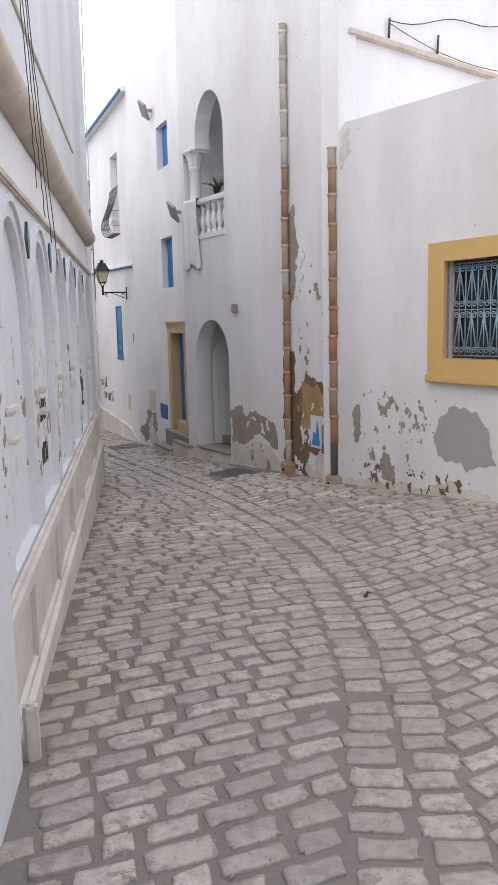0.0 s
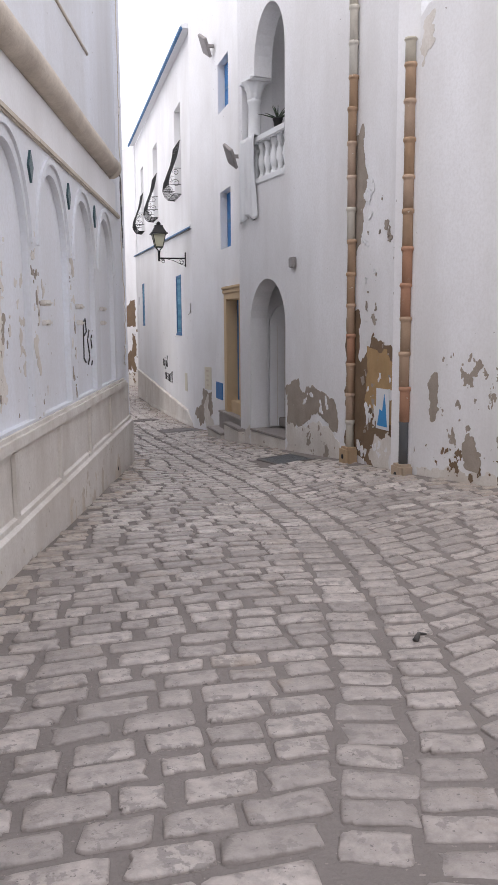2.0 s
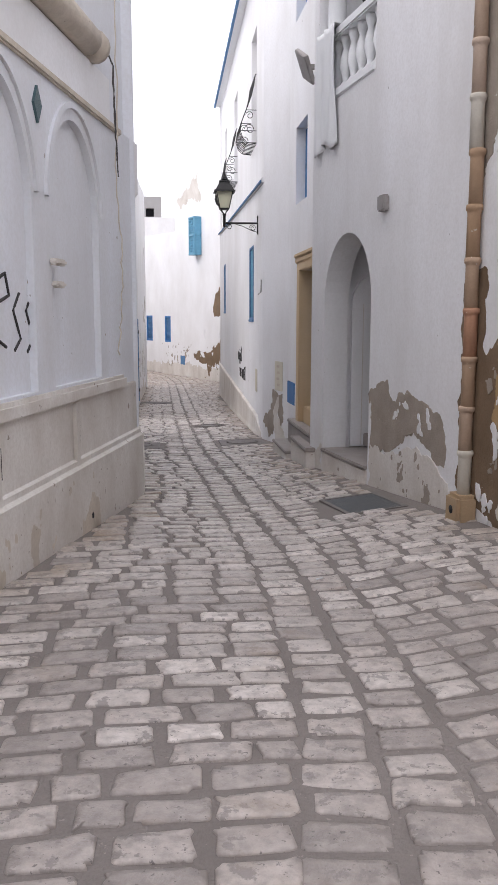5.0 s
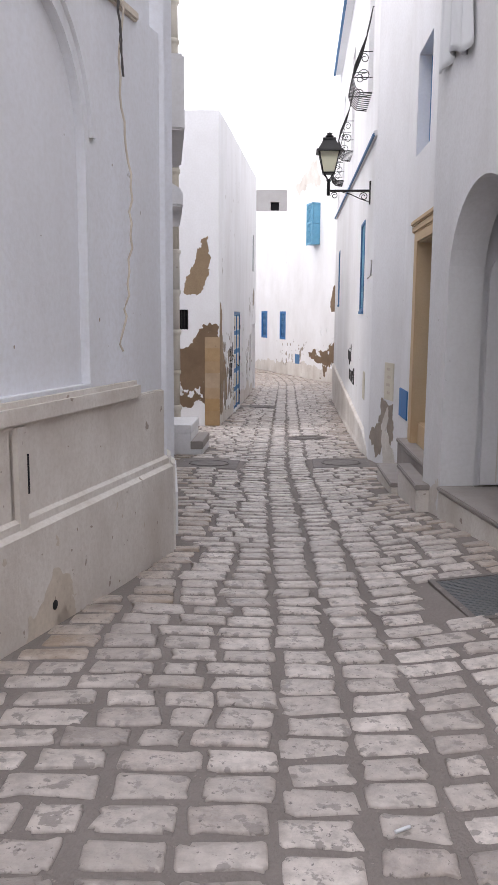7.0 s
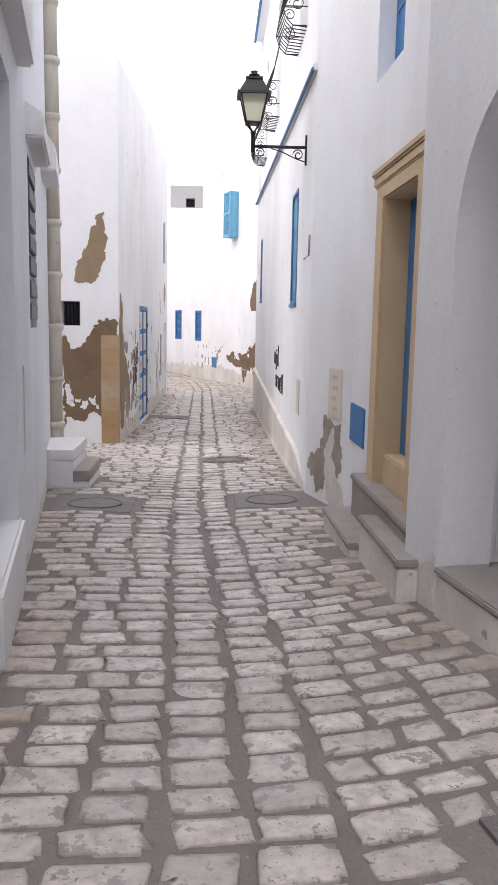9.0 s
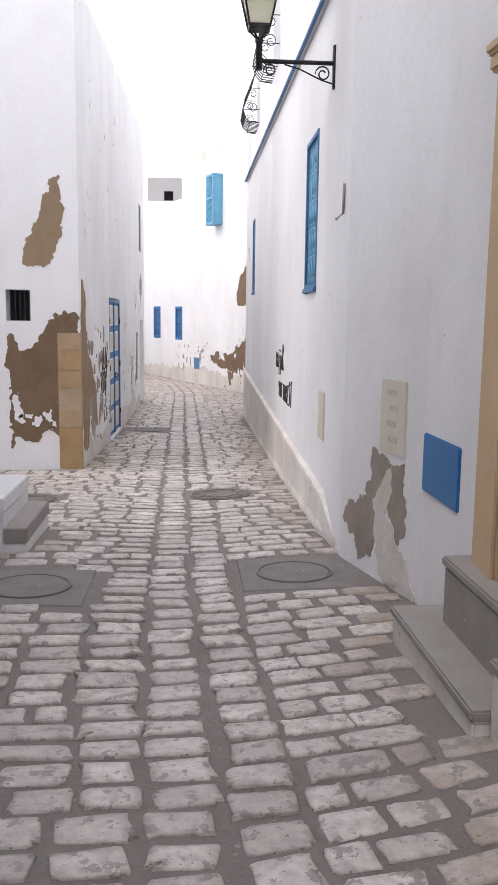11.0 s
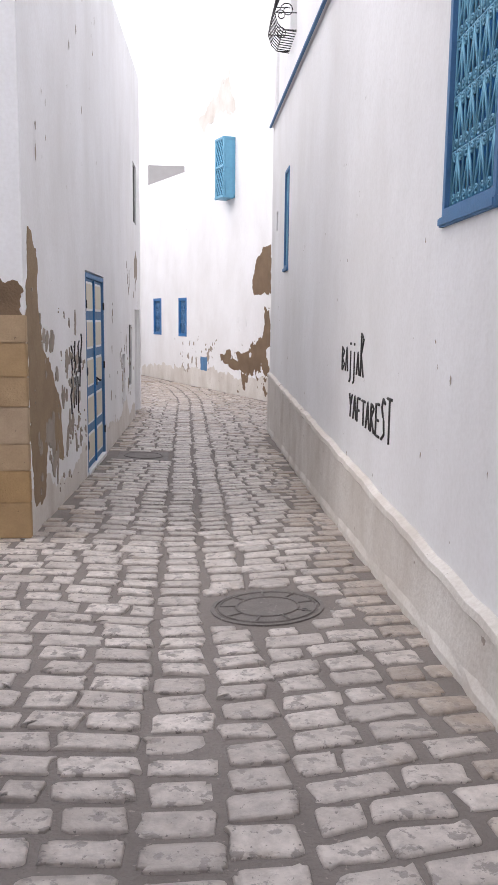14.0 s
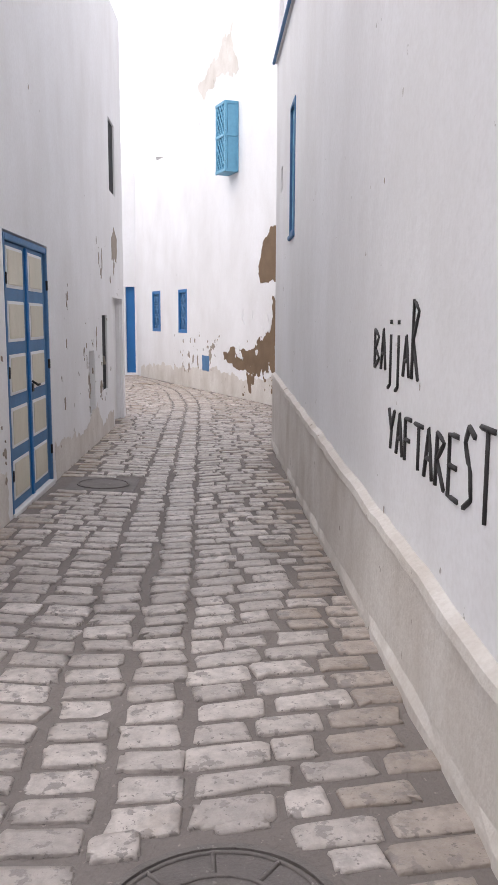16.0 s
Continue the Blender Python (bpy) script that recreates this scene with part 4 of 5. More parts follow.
# fallen plaster on the arch house
patch(wall_arch, FA, [(14.72, -0.2), (14.5, 0.0), (14.3, 0.02), (14.15, -0.22), (13.85, -0.12), (13.5, -0.18), (13.15, -0.4), (13.0, -0.75), (13.1, -0.85), (13.45, -0.6), (13.8, -0.55), (14.2, -0.72), (14.45, -0.75), (14.7, -1.0)], RENDER_GREY, jag=0.05)
patch(wall_arch, FA, [(14.72, -0.75), (14.2, -0.8), (13.8, -0.62), (13.4, -0.68), (13.02, -0.86), (13.02, -1.35), (14.72, -1.5)], LIME_CREAM, jag=0.03, off=0.009)
flakes(wall_arch, FA, 13.0, 14.7, -1.3, -0.6, 30, 0.05, RENDER_GREY, 31, off=0.012)
patch(wall_arch, FA2, stretch([(12.80, 3.2), (12.6, 3.3), (12.5, 2.7), (12.62, 1.9), (12.78, 1.6)]), RENDER_GREY, jag=0.04)
patch(wall_arch, FA2, stretch([(12.85, 1.1), (12.62, 1.0), (12.6, 0.2), (12.5, 0.45), (12.4, 0.62), (12.1, 0.55), (11.95, 0.2), (11.98, -0.5), (12.0, -0.95), (12.3, -1.12), (12.6, -1.0), (12.84, -0.9)]), RENDER_BROWN, jag=0.05)
patch(wall_arch, FA2, stretch([(12.45, 0.5), (12.15, 0.5), (12.0, 0.15), (12.02, -0.45), (12.3, -0.4), (12.5, -0.2)]), SANDSTONE, jag=0.03, off=0.010)
flakes(wall_arch, FA2, 11.3, 12.5, -1.0, 2.6, 46, 0.05, RENDER_GREY, 32, off=0.012)
patch(wall_arch, FA2, stretch([(12.35, -0.55), (12.0, -0.6), (11.95, -1.0), (12.2, -1.1), (12.4, -0.9)]), LIME_CREAM, jag=0.05, off=0.014)

flakes(wall_arch, FA2, 11.3, 12.5, -1.05, 0.2, 34, 0.07, LIME_GREY, 33, off=0.016)
flakes(wall_arch, FA, 13.1, 14.6, -0.75, -0.1, 14, 0.05, LIME_GREY, 34, off=0.012)
flakes(wall_arch, FA2, 12.0, 12.45, 0.4, 3.2, 26, 0.045, LIME_GREY, 35, off=0.016)
# poster
poster = tagged(empty("poster", pose(*FA2.at(11.6, -0.5, 0.02))), "small white poster with a blue drawing", "poster")
bpy.context.view_layer.update()
under(slab("sheet", FA2, rect(11.58, 11.92, -0.52, 0.0), [], 0.006, POSTER, off=0.022), poster)
under(slab("drawing", FA2, [(11.88, -0.48), (11.82, -0.26), (11.75, -0.29), (11.70, -0.06), (11.66, -0.22), (11.62, -0.48)], [], 0.003, POSTER_BLUE, off=0.026), poster)


def worn_clay(z, q):
    return q.choice((CLAY, CLAY, CLAY, CLAY_ORANGE, CLAY_PALE)) if z < 3.6 else q.choice((CLAY_PALE, CLAY_PALE, CLAY))


clay_pipe(FA2, 12.60, -0.90, 6.15, 0.058, 0.065, 0.40, "old terracotta drainpipe of short sections on the white wall", worn_clay, 5)
clay_pipe(FA2, 11.13, -0.35, 4.0, 0.062, 0.065, 0.40, "old terracotta drainpipe with a grey lower end", worn_clay, 6)
low = tagged(empty("drainpipe", pose(*FA2.at(11.13, -0.95, 0.065))), "dark grey plastic end of a drainpipe", "drainpipe")
bpy.context.view_layer.update()
under(lathe("pipe", [(0.055, 0), (0.055, 0.58), (0.06, 0.6), (0.05, 0.62)], PIPE_GREY, FA2.at(11.13, -0.95, 0.065), None, 14), low)
for s in (12.60, 11.13):
    blk = tagged(empty("drain_block", pose(*FA2.at(s, -1.2))), "small ochre stone block with a drain hole", "drain", "drain blocks")
    bpy.context.view_layer.update()
    under(fbox("block", FA2, s - 0.13, s + 0.13, -1.25, -0.86 if s > 12 else -0.86, -0.02, 0.17, SANDSTONE, None, 0.03), blk)
    p = FA2.at(s, -1.0, 0.172)
    under(tube("hole", [tuple(FA2.at(s, -0.99, 0.15)), tuple(FA2.at(s, -0.99, 0.174))], 0.035, DARK, None, 10), blk)

# terrace ledge and wires on the upper side wall
ledge = tagged(fbox("ledge", FUP, 5.75, 9.3, 5.55, 5.64, -0.02, 0.10, CORNICE, None, 0.015), "dirty sloping plaster ledge on the upper wall", "ledge", kind="structure")
wires = tagged(empty("cable", pose(*FUP.at(6.7, 5.64))), "thin cable strung between hooks on the upper wall", "cable")
bpy.context.view_layer.update()
under(tube("wire", [tuple(FUP.at(6.6 + 0.25 * i, 5.92 + 0.05 * i - 0.05 * math.sin(i * 0.8), 0.06)) for i in range(12)], 0.008, WIRE), wires)
under(tube("wire", [tuple(FUP.at(6.6 + 0.25 * i, 5.9 - 0.02 * i + 0.012 * (i - 5) ** 2 * 0.3 - 0.1, 0.05)) for i in range(12)], 0.006, WIRE), wires)
for s in (6.62, 7.75):
    under(tube("hook", [tuple(FUP.at(s, 5.68, 0.03)), tuple(FUP.at(s - 0.03, 5.95, 0.07))], 0.018, WIRE), wires)

# ---- the house with the ochre window ----
FO = Face((6.17, 7.99), (5.60, 11.05), (-1, -0.1))
FO2 = Face((8.2, -8.0), (6.17, 7.99), (-1, -0.1))
oc = rect(7.55, 8.88, 0.99, 2.20)
wall_ochre = wall("wall_ochre_window", "white limewashed low house wall with an ochre-framed window", FO, [(6.0, -1.5), (11.05, -1.5), (11.05, 4.2), (10.9, 4.3), (6.0, 4.12)], [oc], 0.35, LIME_GREY)
slab("near", FO2, rect(-8.0, 6.0, -1.5, 4.1), [], 0.35, LIME_GREY, parent=wall_ochre)
patch(wall_ochre, FO, [(10.8, 4.2), (11.0, 4.1), (11.0, 3.6), (10.8, 3.95)], LIME_CREAM, jag=0.03)
win_o = tagged(empty("window_6", pose(*FO.at(8.2, 0.73))), "barred window in a wide ochre-painted surround", "window", kind="structure")
bpy.context.view_layer.update()
under(slab("surround", FO, rect(7.27, 9.16, 0.73, 2.44), [oc], 0.1, OCHRE, off=0.05), win_o)
under(fbox("sill", FO, 7.24, 9.19, 0.68, 0.78, 0.0, 0.075, OCHRE, None, 0.012), win_o)
under(slab("frame", FO, oc, [rect(7.63, 8.80, 1.06, 2.14)], 0.06, WOOD, off=-0.12), win_o)
under(fbox("pane", FO, 7.6, 8.84, 1.02, 2.18, -0.19, -0.16, GLASS, None, 0.0), win_o)
under(grille("grille", FO, 7.62, 8.82, 1.03, 2.16, -0.06, GREY_BLUE, None, 6, 2, 0.008), win_o)
patch(wall_ochre, FO, [(8.05, -0.28), (8.15, 0.1), (8.35, 0.34), (8.75, 0.38), (8.98, 0.2), (9.08, -0.05), (8.98, -0.28), (8.8, -0.35), (8.6, -0.33), (8.5, -0.42), (8.3, -0.34)], HUT_GREY, jag=0.018)
flakes(wall_ochre, FO, 9.0, 10.6, -0.75, 0.55, 120, 0.036, RENDER_GREY, 41)
flakes(wall_ochre, FO, 8.2, 11.0, -0.98, -0.5, 110, 0.034, RENDER_BROWN, 42)
patch(wall_ochre, FO, [(9.75, -0.55), (9.95, -0.3), (10.1, -0.45), (10.05, -0.75), (9.85, -0.8)], RENDER_GREY, jag=0.05)
patch(wall_ochre, FO, [(10.55, 0.05), (10.65, 0.3), (10.75, 0.1), (10.68, -0.3), (10.58, -0.25)], RENDER_GREY, jag=0.04)

# ---- walls: the door house ----
FD = Face((5.0, 16.4), (4.95, 19.5), (-1, 0))
FT = Face((4.95, 19.5), (4.68, 20.75), (-1, 0))
FC = Face((4.68, 20.75), (4.78, 33.4), (-1, 0))
DW = rect(17.2, 18.22, -0.95, 1.31)
wall_door = wall("wall_door_house", "white limewashed house wall around a tan stone doorway", FD, rect(16.5, 19.5, -1.9, 7.4),
                 [DW, rect(18.0, 18.9, 2.33, 3.46), rect(18.1, 19.0, 5.0, 5.95)], 0.4, LIME)
slab("curve", FT, rect(19.5, 20.75, -1.9, 7.4), [], 0.4, LIME, parent=wall_door)
slab("back", FD, rect(16.7, 19.5, -1.9, 7.4), [], 0.05, LIME, off=-0.46, parent=wall_door)
for i, (s0, s1, z0, z1) in enumerate(((18.0, 18.9, 2.33, 3.46), (18.1, 19.0, 5.0, 5.95))):
    w = tagged(fbox("window_%d" % (7 + i), FD, s0 + 0.01, s1 - 0.01, z0 + 0.01, z1 - 0.01, -0.2, -0.14, BLUE, None, 0.01), "blue window shutter deep in a white reveal", "window", "deep blue windows", "structure")
    fbox("rail", FD, s0 + 0.06, s1 - 0.06, (z0 + z1) / 2 - 0.03, (z0 + z1) / 2 + 0.03, -0.145, -0.13, BLUE_WORN, w, 0.005)
door4 = tagged(empty("door_4", pose(*FD.at(17.7, -0.72))), "blue door in a tan stone surround up marble steps", "door", kind="structure")
bpy.context.view_layer.update()
sur = rect(16.88, 18.50, -1.05, 1.46)
sin = rect(17.2, 18.22, -1.04, 1.31)
under(slab("surround", FD, sur, [sin], 0.06, DOORSTONE, off=0.045), door4)
under(fbox("hood_mould", FD, 16.82, 18.56, 1.42, 1.50, -0.01, 0.066, DOORSTONE, None, 0.015), door4)
under(fbox("hood_cap", FD, 16.80, 18.58, 1.50, 1.56, -0.01, 0.082, DOORSTONE, None, 0.015), door4)
under(slab("inner_mould", FD, rect(17.08, 18.34, -1.04, 1.40), [sin], 0.03, DOORSTONE, off=0.06), door4)
under(fbox("soffit", FD, 17.19, 18.23, 1.297, 1.33, -0.3, 0.04, DOORSTONE, None, 0.0), door4)
for a, b in ((17.2, 17.215), (18.205, 18.22)):
    under(fbox("reveal", FD, a - 0.02 if a < 17.5 else a, b if a < 17.5 else b + 0.02, -0.95, 1.31, -0.3, 0.04, DOORSTONE, None, 0.0), door4)
under(fbox("leaf", FD, 17.2, 18.22, -0.70, 1.31, -0.22, -0.16, BLUE, None, 0.008), door4)
for z0 in (-0.55, 0.15, 0.85):
    for s0 in (17.3, 17.76):
        under(fbox("panel", FD, s0, s0 + 0.36, z0, z0 + 0.55 if z0 < 0.8 else 1.2, -0.17, -0.145, BLUE_WORN, None, 0.01), door4)
under(fbox("sill", FD, 17.22, 18.2, -1.0, -0.70, -0.3, -0.02, DOORSTONE, None, 0.012), door4)

door_steps = tagged(empty("steps", pose(4.8, 17.8, ground_z(4.7, 17.8))), "three worn grey marble steps below the tan doorway", "steps")
bpy.context.view_layer.update()
for s0, s1, z1, o in ((17.62, 18.85, -1.29, 0.34), (16.45, 17.62, -1.07, 0.27), (16.7, 18.62, -0.94, 0.14)):
    under(fbox("riser", FD, s0, s1, -1.9, z1 - 0.05, -0.02, o, LIME_CREAM if z1 < -1 else SLATE, None, 0.012), door_steps)
    under(fbox("tread", FD, s0 - 0.01, s1 + 0.01, z1 - 0.05, z1, -0.02, o + 0.015, SLATE, None, 0.01), door_steps)

tagged(fbox("meter_box", FD, 18.84, 19.48, -0.77, -0.41, -0.01, 0.014, BLUE, None, 0.008), "flat bright blue meter cupboard door in the wall", "meter box")
vent = tagged(empty("wall_panel", pose(*FT.at(19.92, -0.62))), "cream ceramic panel let into the wall", "panel")
bpy.context.view_layer.update()
under(fbox("plate", FT, 19.74, 20.10, -0.62, -0.12, -0.005, 0.012, CREAM, None, 0.006), vent)
for k in range(4):
    under(fbox("motif", FT, 19.84 + 0.03 * (k % 2), 19.97 + 0.03 * (k % 2), -0.54 + 0.105 * k, -0.50 + 0.105 * k, 0.01, 0.015, CORNICE, None, 0.004), vent)
patch(wall_door, FT, [(20.05, -0.64), (20.22, -0.62), (20.3, -1.0), (20.6, -1.1), (20.68, -1.22), (20.4, -1.45), (20.2, -1.4), (20.12, -1.05), (19.95, -0.95), (19.85, -1.3), (19.7, -1.15), (19.76, -0.66), (19.9, -0.7)], RENDER_GREY, jag=0.028)
patch(wall_door, FT, [(19.55, -1.5), (20.1, -1.5), (20.15, -1.0), (19.9, -0.65), (19.95, -1.05), (19.7, -1.3)], LIME_CREAM, jag=0.03, off=0.009)


def tilted_board(F, s, z):
    """A small square floodlight tipped on its corner."""
    root = tagged(empty("wall_light", pose(*F.at(s, z, 0.0))), "small grey square fitting fixed askew on the wall", "light", "askew wall fittings")
    bpy.context.view_layer.update()
    under(fbox("bracket", F, s - 0.03, s + 0.03, z - 0.03, z + 0.03, -0.01, 0.14, RUST, None, 0.005), root)
    bm = bmesh.new()
    c = F.at(s, z, 0.19)
    u, w = Vector((F.d.x, F.d.y, 0)), Vector((F.n.x, F.n.y, 0))
    up = (Vector((0, 0, 1)) * 0.86 + w * 0.5).normalized()
    out = u.cross(up).normalized()
    if out.dot(w) < 0:
        out = -out
    e1, e2 = (u * 0.8 + up * 0.6), (up * 0.8 - u * 0.6)
    box_bm(bm, [c + e1 * a * 0.15 + e2 * b * 0.20 + out * o for o in (-0.03, 0.03) for a, b in ((-1, -1), (1, -1), (1, 1), (-1, 1))])
    bmesh.ops.bevel(bm, geom=bm.edges[:], offset=0.01, segments=2, affect="EDGES")
    under(mesh_of("housing", bm, RUST), root)


tilted_board(FD, 19.3, 6.4)
tilted_board(FD, 17.2, 3.85)

# ---- walls: the long right-hand house ----
lower_holes = [rect(22.42, 23.18, 0.60, 2.02), rect(30.7, 31.2, 0.83, 2.2), rect(32.3, 32.55, 1.5, 1.8)]
wall_long = wall("wall_long_house", "long smooth white limewashed house wall with a blue-edged ledge", FC, [(20.75, -2.2), (33.4, -2.2), (33.4, 3.31), (20.75, 2.95)], lower_holes, 0.35, LIME)
UPW = [(22.4, 23.4), (26.9, 27.9), (30.6, 31.4)]
slab("upper", FC, rect(20.75, 33.4, 2.95, 7.25), [rect(a, b, 3.95, 6.1) for a, b in UPW], 0.35, LIME, off=-0.05, parent=wall_long)
slab("back", FC, rect(20.75, 33.4, -2.2, 7.25), [], 0.05, DARK, off=-0.47, parent=wall_long)
slab("return", Face((4.78, 33.4), (8.0, 33.4), (0, 1), "x"), rect(4.78, 8.0, -2.2, 7.25), [], 0.35, LIME, parent=wall_long)


def sloped_ledge(name, z0, z1, h, o, mat, s0=20.75, s1=33.45, i=-0.06):
    bm = bmesh.new()
    box_bm(bm, [FC.at(s0, z0, i), FC.at(s1, z1, i), FC.at(s1, z1, o), FC.at(s0, z0, o),
                FC.at(s0, z0 + h, i), FC.at(s1, z1 + h, i), FC.at(s1, z1 + h * 0.6, o), FC.at(s0, z0 + h * 0.6, o)])
    bmesh.ops.bevel(bm, geom=bm.edges[:], offset=0.006, segments=2, affect="EDGES")
    return mesh_of(name, bm, mat, wall_long)


sloped_ledge("ledge", 2.97, 3.33, 0.10, 0.052, WHITE_TRIM)
sloped_ledge("ledge_edge", 2.96, 3.32, 0.055, 0.066, BLUE_WORN, i=0.030)
sloped_ledge("roof_ledge", 7.20, 7.30, 0.14, 0.16, WHITE_TRIM)
sloped_ledge("roof_ledge_edge", 7.17, 7.27, 0.10, 0.18, BLUE_WORN, i=0.12)
# plinth with a crumbled cap
bm = bmesh.new()
ring_prev = None
q = random.Random(9)
for i in range(62):
    s = 21.0 + 12.4 * i / 61
    grow = min(1.0, i / 3)
    zt = -1.27 + (s - 21.0) * (0.38 / 11.7) - (1 - grow) * 0.25
    wob = q.uniform(-0.012, 0.012)
    ring = [bm.verts.new(FC.at(s, z, o)) for z, o in ((-2.2, -0.01), (-2.2, 0.05 * grow + 0.005), (ground_z(4.6, s) + 0.05 + wob, 0.05 * grow + 0.005 + wob), (ground_z(4.6, s) + 0.10 + wob, 0.04 * grow), (zt - 0.06 + wob, 0.035 * grow + wob * 0.3), (zt - 0.04 + wob, 0.052 * grow), (zt + wob, 0.045 * grow), (zt + 0.03 + wob, -0.01))]
    if ring_prev:
        for k in range(7):
            bm.faces.new((ring_prev[k], ring_prev[k + 1], ring[k + 1], ring[k]))
    ring_prev = ring
mesh_of("plinth", bm, LIME_CREAM, wall_long)


def tall_window(n, s0, s1, z0, z1, cols, rows):
    w = tagged(empty("window_%d" % n, pose(*FC.at((s0 + s1) / 2, z0))), "tall blue window behind an ornate blue iron grille", "window", "tall blue windows", "structure")
    bpy.context.view_layer.update()
    under(slab("frame", FC, rect(s0 - 0.01, s1 + 0.01, z0 - 0.03, z1 + 0.01), [rect(s0 + 0.03, s1 - 0.03, z0 + 0.03, z1 - 0.03)], 0.10, BLUE_WORN, off=0.012), w)
    under(fbox("shutter", FC, s0 + 0.01, s1 - 0.01, z0 + 0.02, z1 - 0.02, -0.2, -0.12, BLUE, None, 0.0), w)
    under(grille("grille", FC, s0 + 0.035, s1 - 0.035, z0 + 0.035, z1 - 0.035, -0.02, BLUE_LIGHT, None, cols, rows, 0.007), w)
    under(fbox("sill", FC, s0 - 0.03, s1 + 0.03, z0 - 0.06, z0 - 0.01, -0.02, 0.03, BLUE_WORN, None, 0.008), w)


tall_window(9, 22.42, 23.18, 0.60, 2.02, 4, 5)
tall_window(10, 30.7, 31.2, 0.83, 2.2, 3, 5)
fbox("niche", FC, 32.3, 32.55, 1.5, 1.8, -0.2, -0.1, DARK, wall_long, 0.0)


def belly_grille(n, s0, s1, z0):
    """A balcony window with an iron grille that swells out at its foot."""
    w = tagged(empty("window_%d" % n, pose(*FC.at((s0 + s1) / 2, z0))), "tall window with a black bellied iron balcony grille", "window", "bellied iron grilles", "structure")
    bpy.context.view_layer.update()
    under(fbox("shutter", FC, s0 + 0.01, s1 - 0.01, z0 + 0.01, z0 + 2.14, -0.3, -0.24, LIME_GREY, None, 0.0), w)
    prof = [(1.25, 0.02), (1.05, 0.05), (0.85, 0.10), (0.6, 0.20), (0.4, 0.28), (0.22, 0.31), (0.08, 0.26), (0.0, 0.18), (-0.02, 0.0)]
    paths = []
    n_b = 9
    for i in range(n_b + 1):
        s = s0 - 0.05 + (s1 - s0 + 0.1) * i / n_b
        paths.append([tuple(FC.at(s, z0 + z, o - 0.04)) for z, o in prof])
    for z, o in (prof[0], prof[3], prof[5], prof[7]):
        paths.append([tuple(FC.at(s0 - 0.05, z0 + z, -0.04)), tuple(FC.at(s0 - 0.05, z0 + z, o - 0.04)), tuple(FC.at(s1 + 0.05, z0 + z, o - 0.04)), tuple(FC.at(s1 + 0.05, z0 + z, -0.04))])
    for s in (s0 - 0.05, s1 + 0.05):
        for zc, r in ((0.25, 0.10), (0.5, 0.08)):
            paths.append([tuple(FC.at(s, z0 + zc + r * (1 - 0.7 * k / 14) * math.sin(k * 0.6), 0.09 + r * (1 - 0.7 * k / 14) * math.cos(k * 0.6))) for k in range(15)])
    under(tube("grille", paths, 0.0075, IRON, None, 5), w)


for i, (a, b) in enumerate(UPW):
    belly_grille(11 + i, a, b, 3.95)


# lantern
def street_lantern(F, s, z, reach):
    root = tagged(empty("wall_lamp", pose(*F.at(s, z, 0.0))), "black iron lantern with milky panes on a wall bracket", "lamp")
    bpy.context.view_layer.update()
    under(fbox("wall_plate", F, s - 0.025, s + 0.025, z - 0.20, z + 0.14, -0.005, 0.02, IRON, None, 0.004), root)
    P = lambda o, h: tuple(F.at(s, z + h, o))
    under(tube("arm", [P(0.0, 0), P(reach, 0)], 0.018, IRON, None, 8), root)
    paths = [[P(0.02, -0.16), P(0.12, -0.13), P(0.3, -0.05), P(0.42, -0.02)]]
    paths.append([P(0.10 + 0.065 * (1 - 0.7 * k / 18) * math.cos(k * 0.5), -0.085 + 0.065 * (1 - 0.7 * k / 18) * math.sin(k * 0.5)) for k in range(19)])
    paths.append([P(reach - 0.09 + 0.055 * (1 - 0.7 * k / 18) * math.cos(k * 0.5), -0.07 + 0.055 * (1 - 0.7 * k / 18) * math.sin(k * 0.5)) for k in range(19)])
    under(tube("scrollwork", paths, 0.007, IRON, None, 5), root)
    c = F.at(s, z, reach)
    under(lathe("post", [(0.026, -0.07), (0.026, 0.13), (0.034, 0.14), (0.034, 0.165), (0.02, 0.17)], IRON, c, None, 10), root)

    def frustum(name, r0, r1, z0, z1, mat, par):
        bm = bmesh.new()
        d1, d2 = Vector((F.d.x, F.d.y, 0)), Vector((F.n.x, F.n.y, 0))
        box_bm(bm, [c + d1 * a * r + d2 * b * r + Vector((0, 0, h)) for r, h in ((r0, z0), (r1, z1)) for a, b in ((-1, -1), (1, -1), (1, 1), (-1, 1))])
        return under(mesh_of(name, bm, mat), par)

    frustum("base", 0.085, 0.09, 0.24, 0.265, IRON, root)
    frustum("panes", 0.078, 0.145, 0.265, 0.55, LAMP_GLASS, root)
    frustum("eave", 0.195, 0.19, 0.55, 0.575, IRON, root)
    frustum("roof", 0.17, 0.085, 0.575, 0.73, IRON, root)
    frustum("cap", 0.10, 0.095, 0.73, 0.75, IRON, root)
    under(lathe("finial", [(0.02, 0.75), (0.06, 0.775), (0.065, 0.79), (0.03, 0.80), (0.045, 0.825), (0.0, 0.84)], IRON, c, None, 10), root)
    d1, d2 = Vector((F.d.x, F.d.y, 0)), Vector((F.n.x, F.n.y, 0))
    bars = []
    for a, b in ((-1, -1), (1, -1), (1, 1), (-1, 1)):
        bars.append([tuple(c + (d1 * a + d2 * b) * 0.083 + Vector((0, 0, 0.25))), tuple(c + (d1 * a + d2 * b) * 0.15 + Vector((0, 0, 0.56)))])
        bars.append([tuple(c + Vector((0, 0, 0.15))), tuple(c + (d1 * a + d2 * b) * 0.075 + Vector((0, 0, 0.25)))])
    under(tube("frame", bars, 0.009, IRON, None, 5), root)


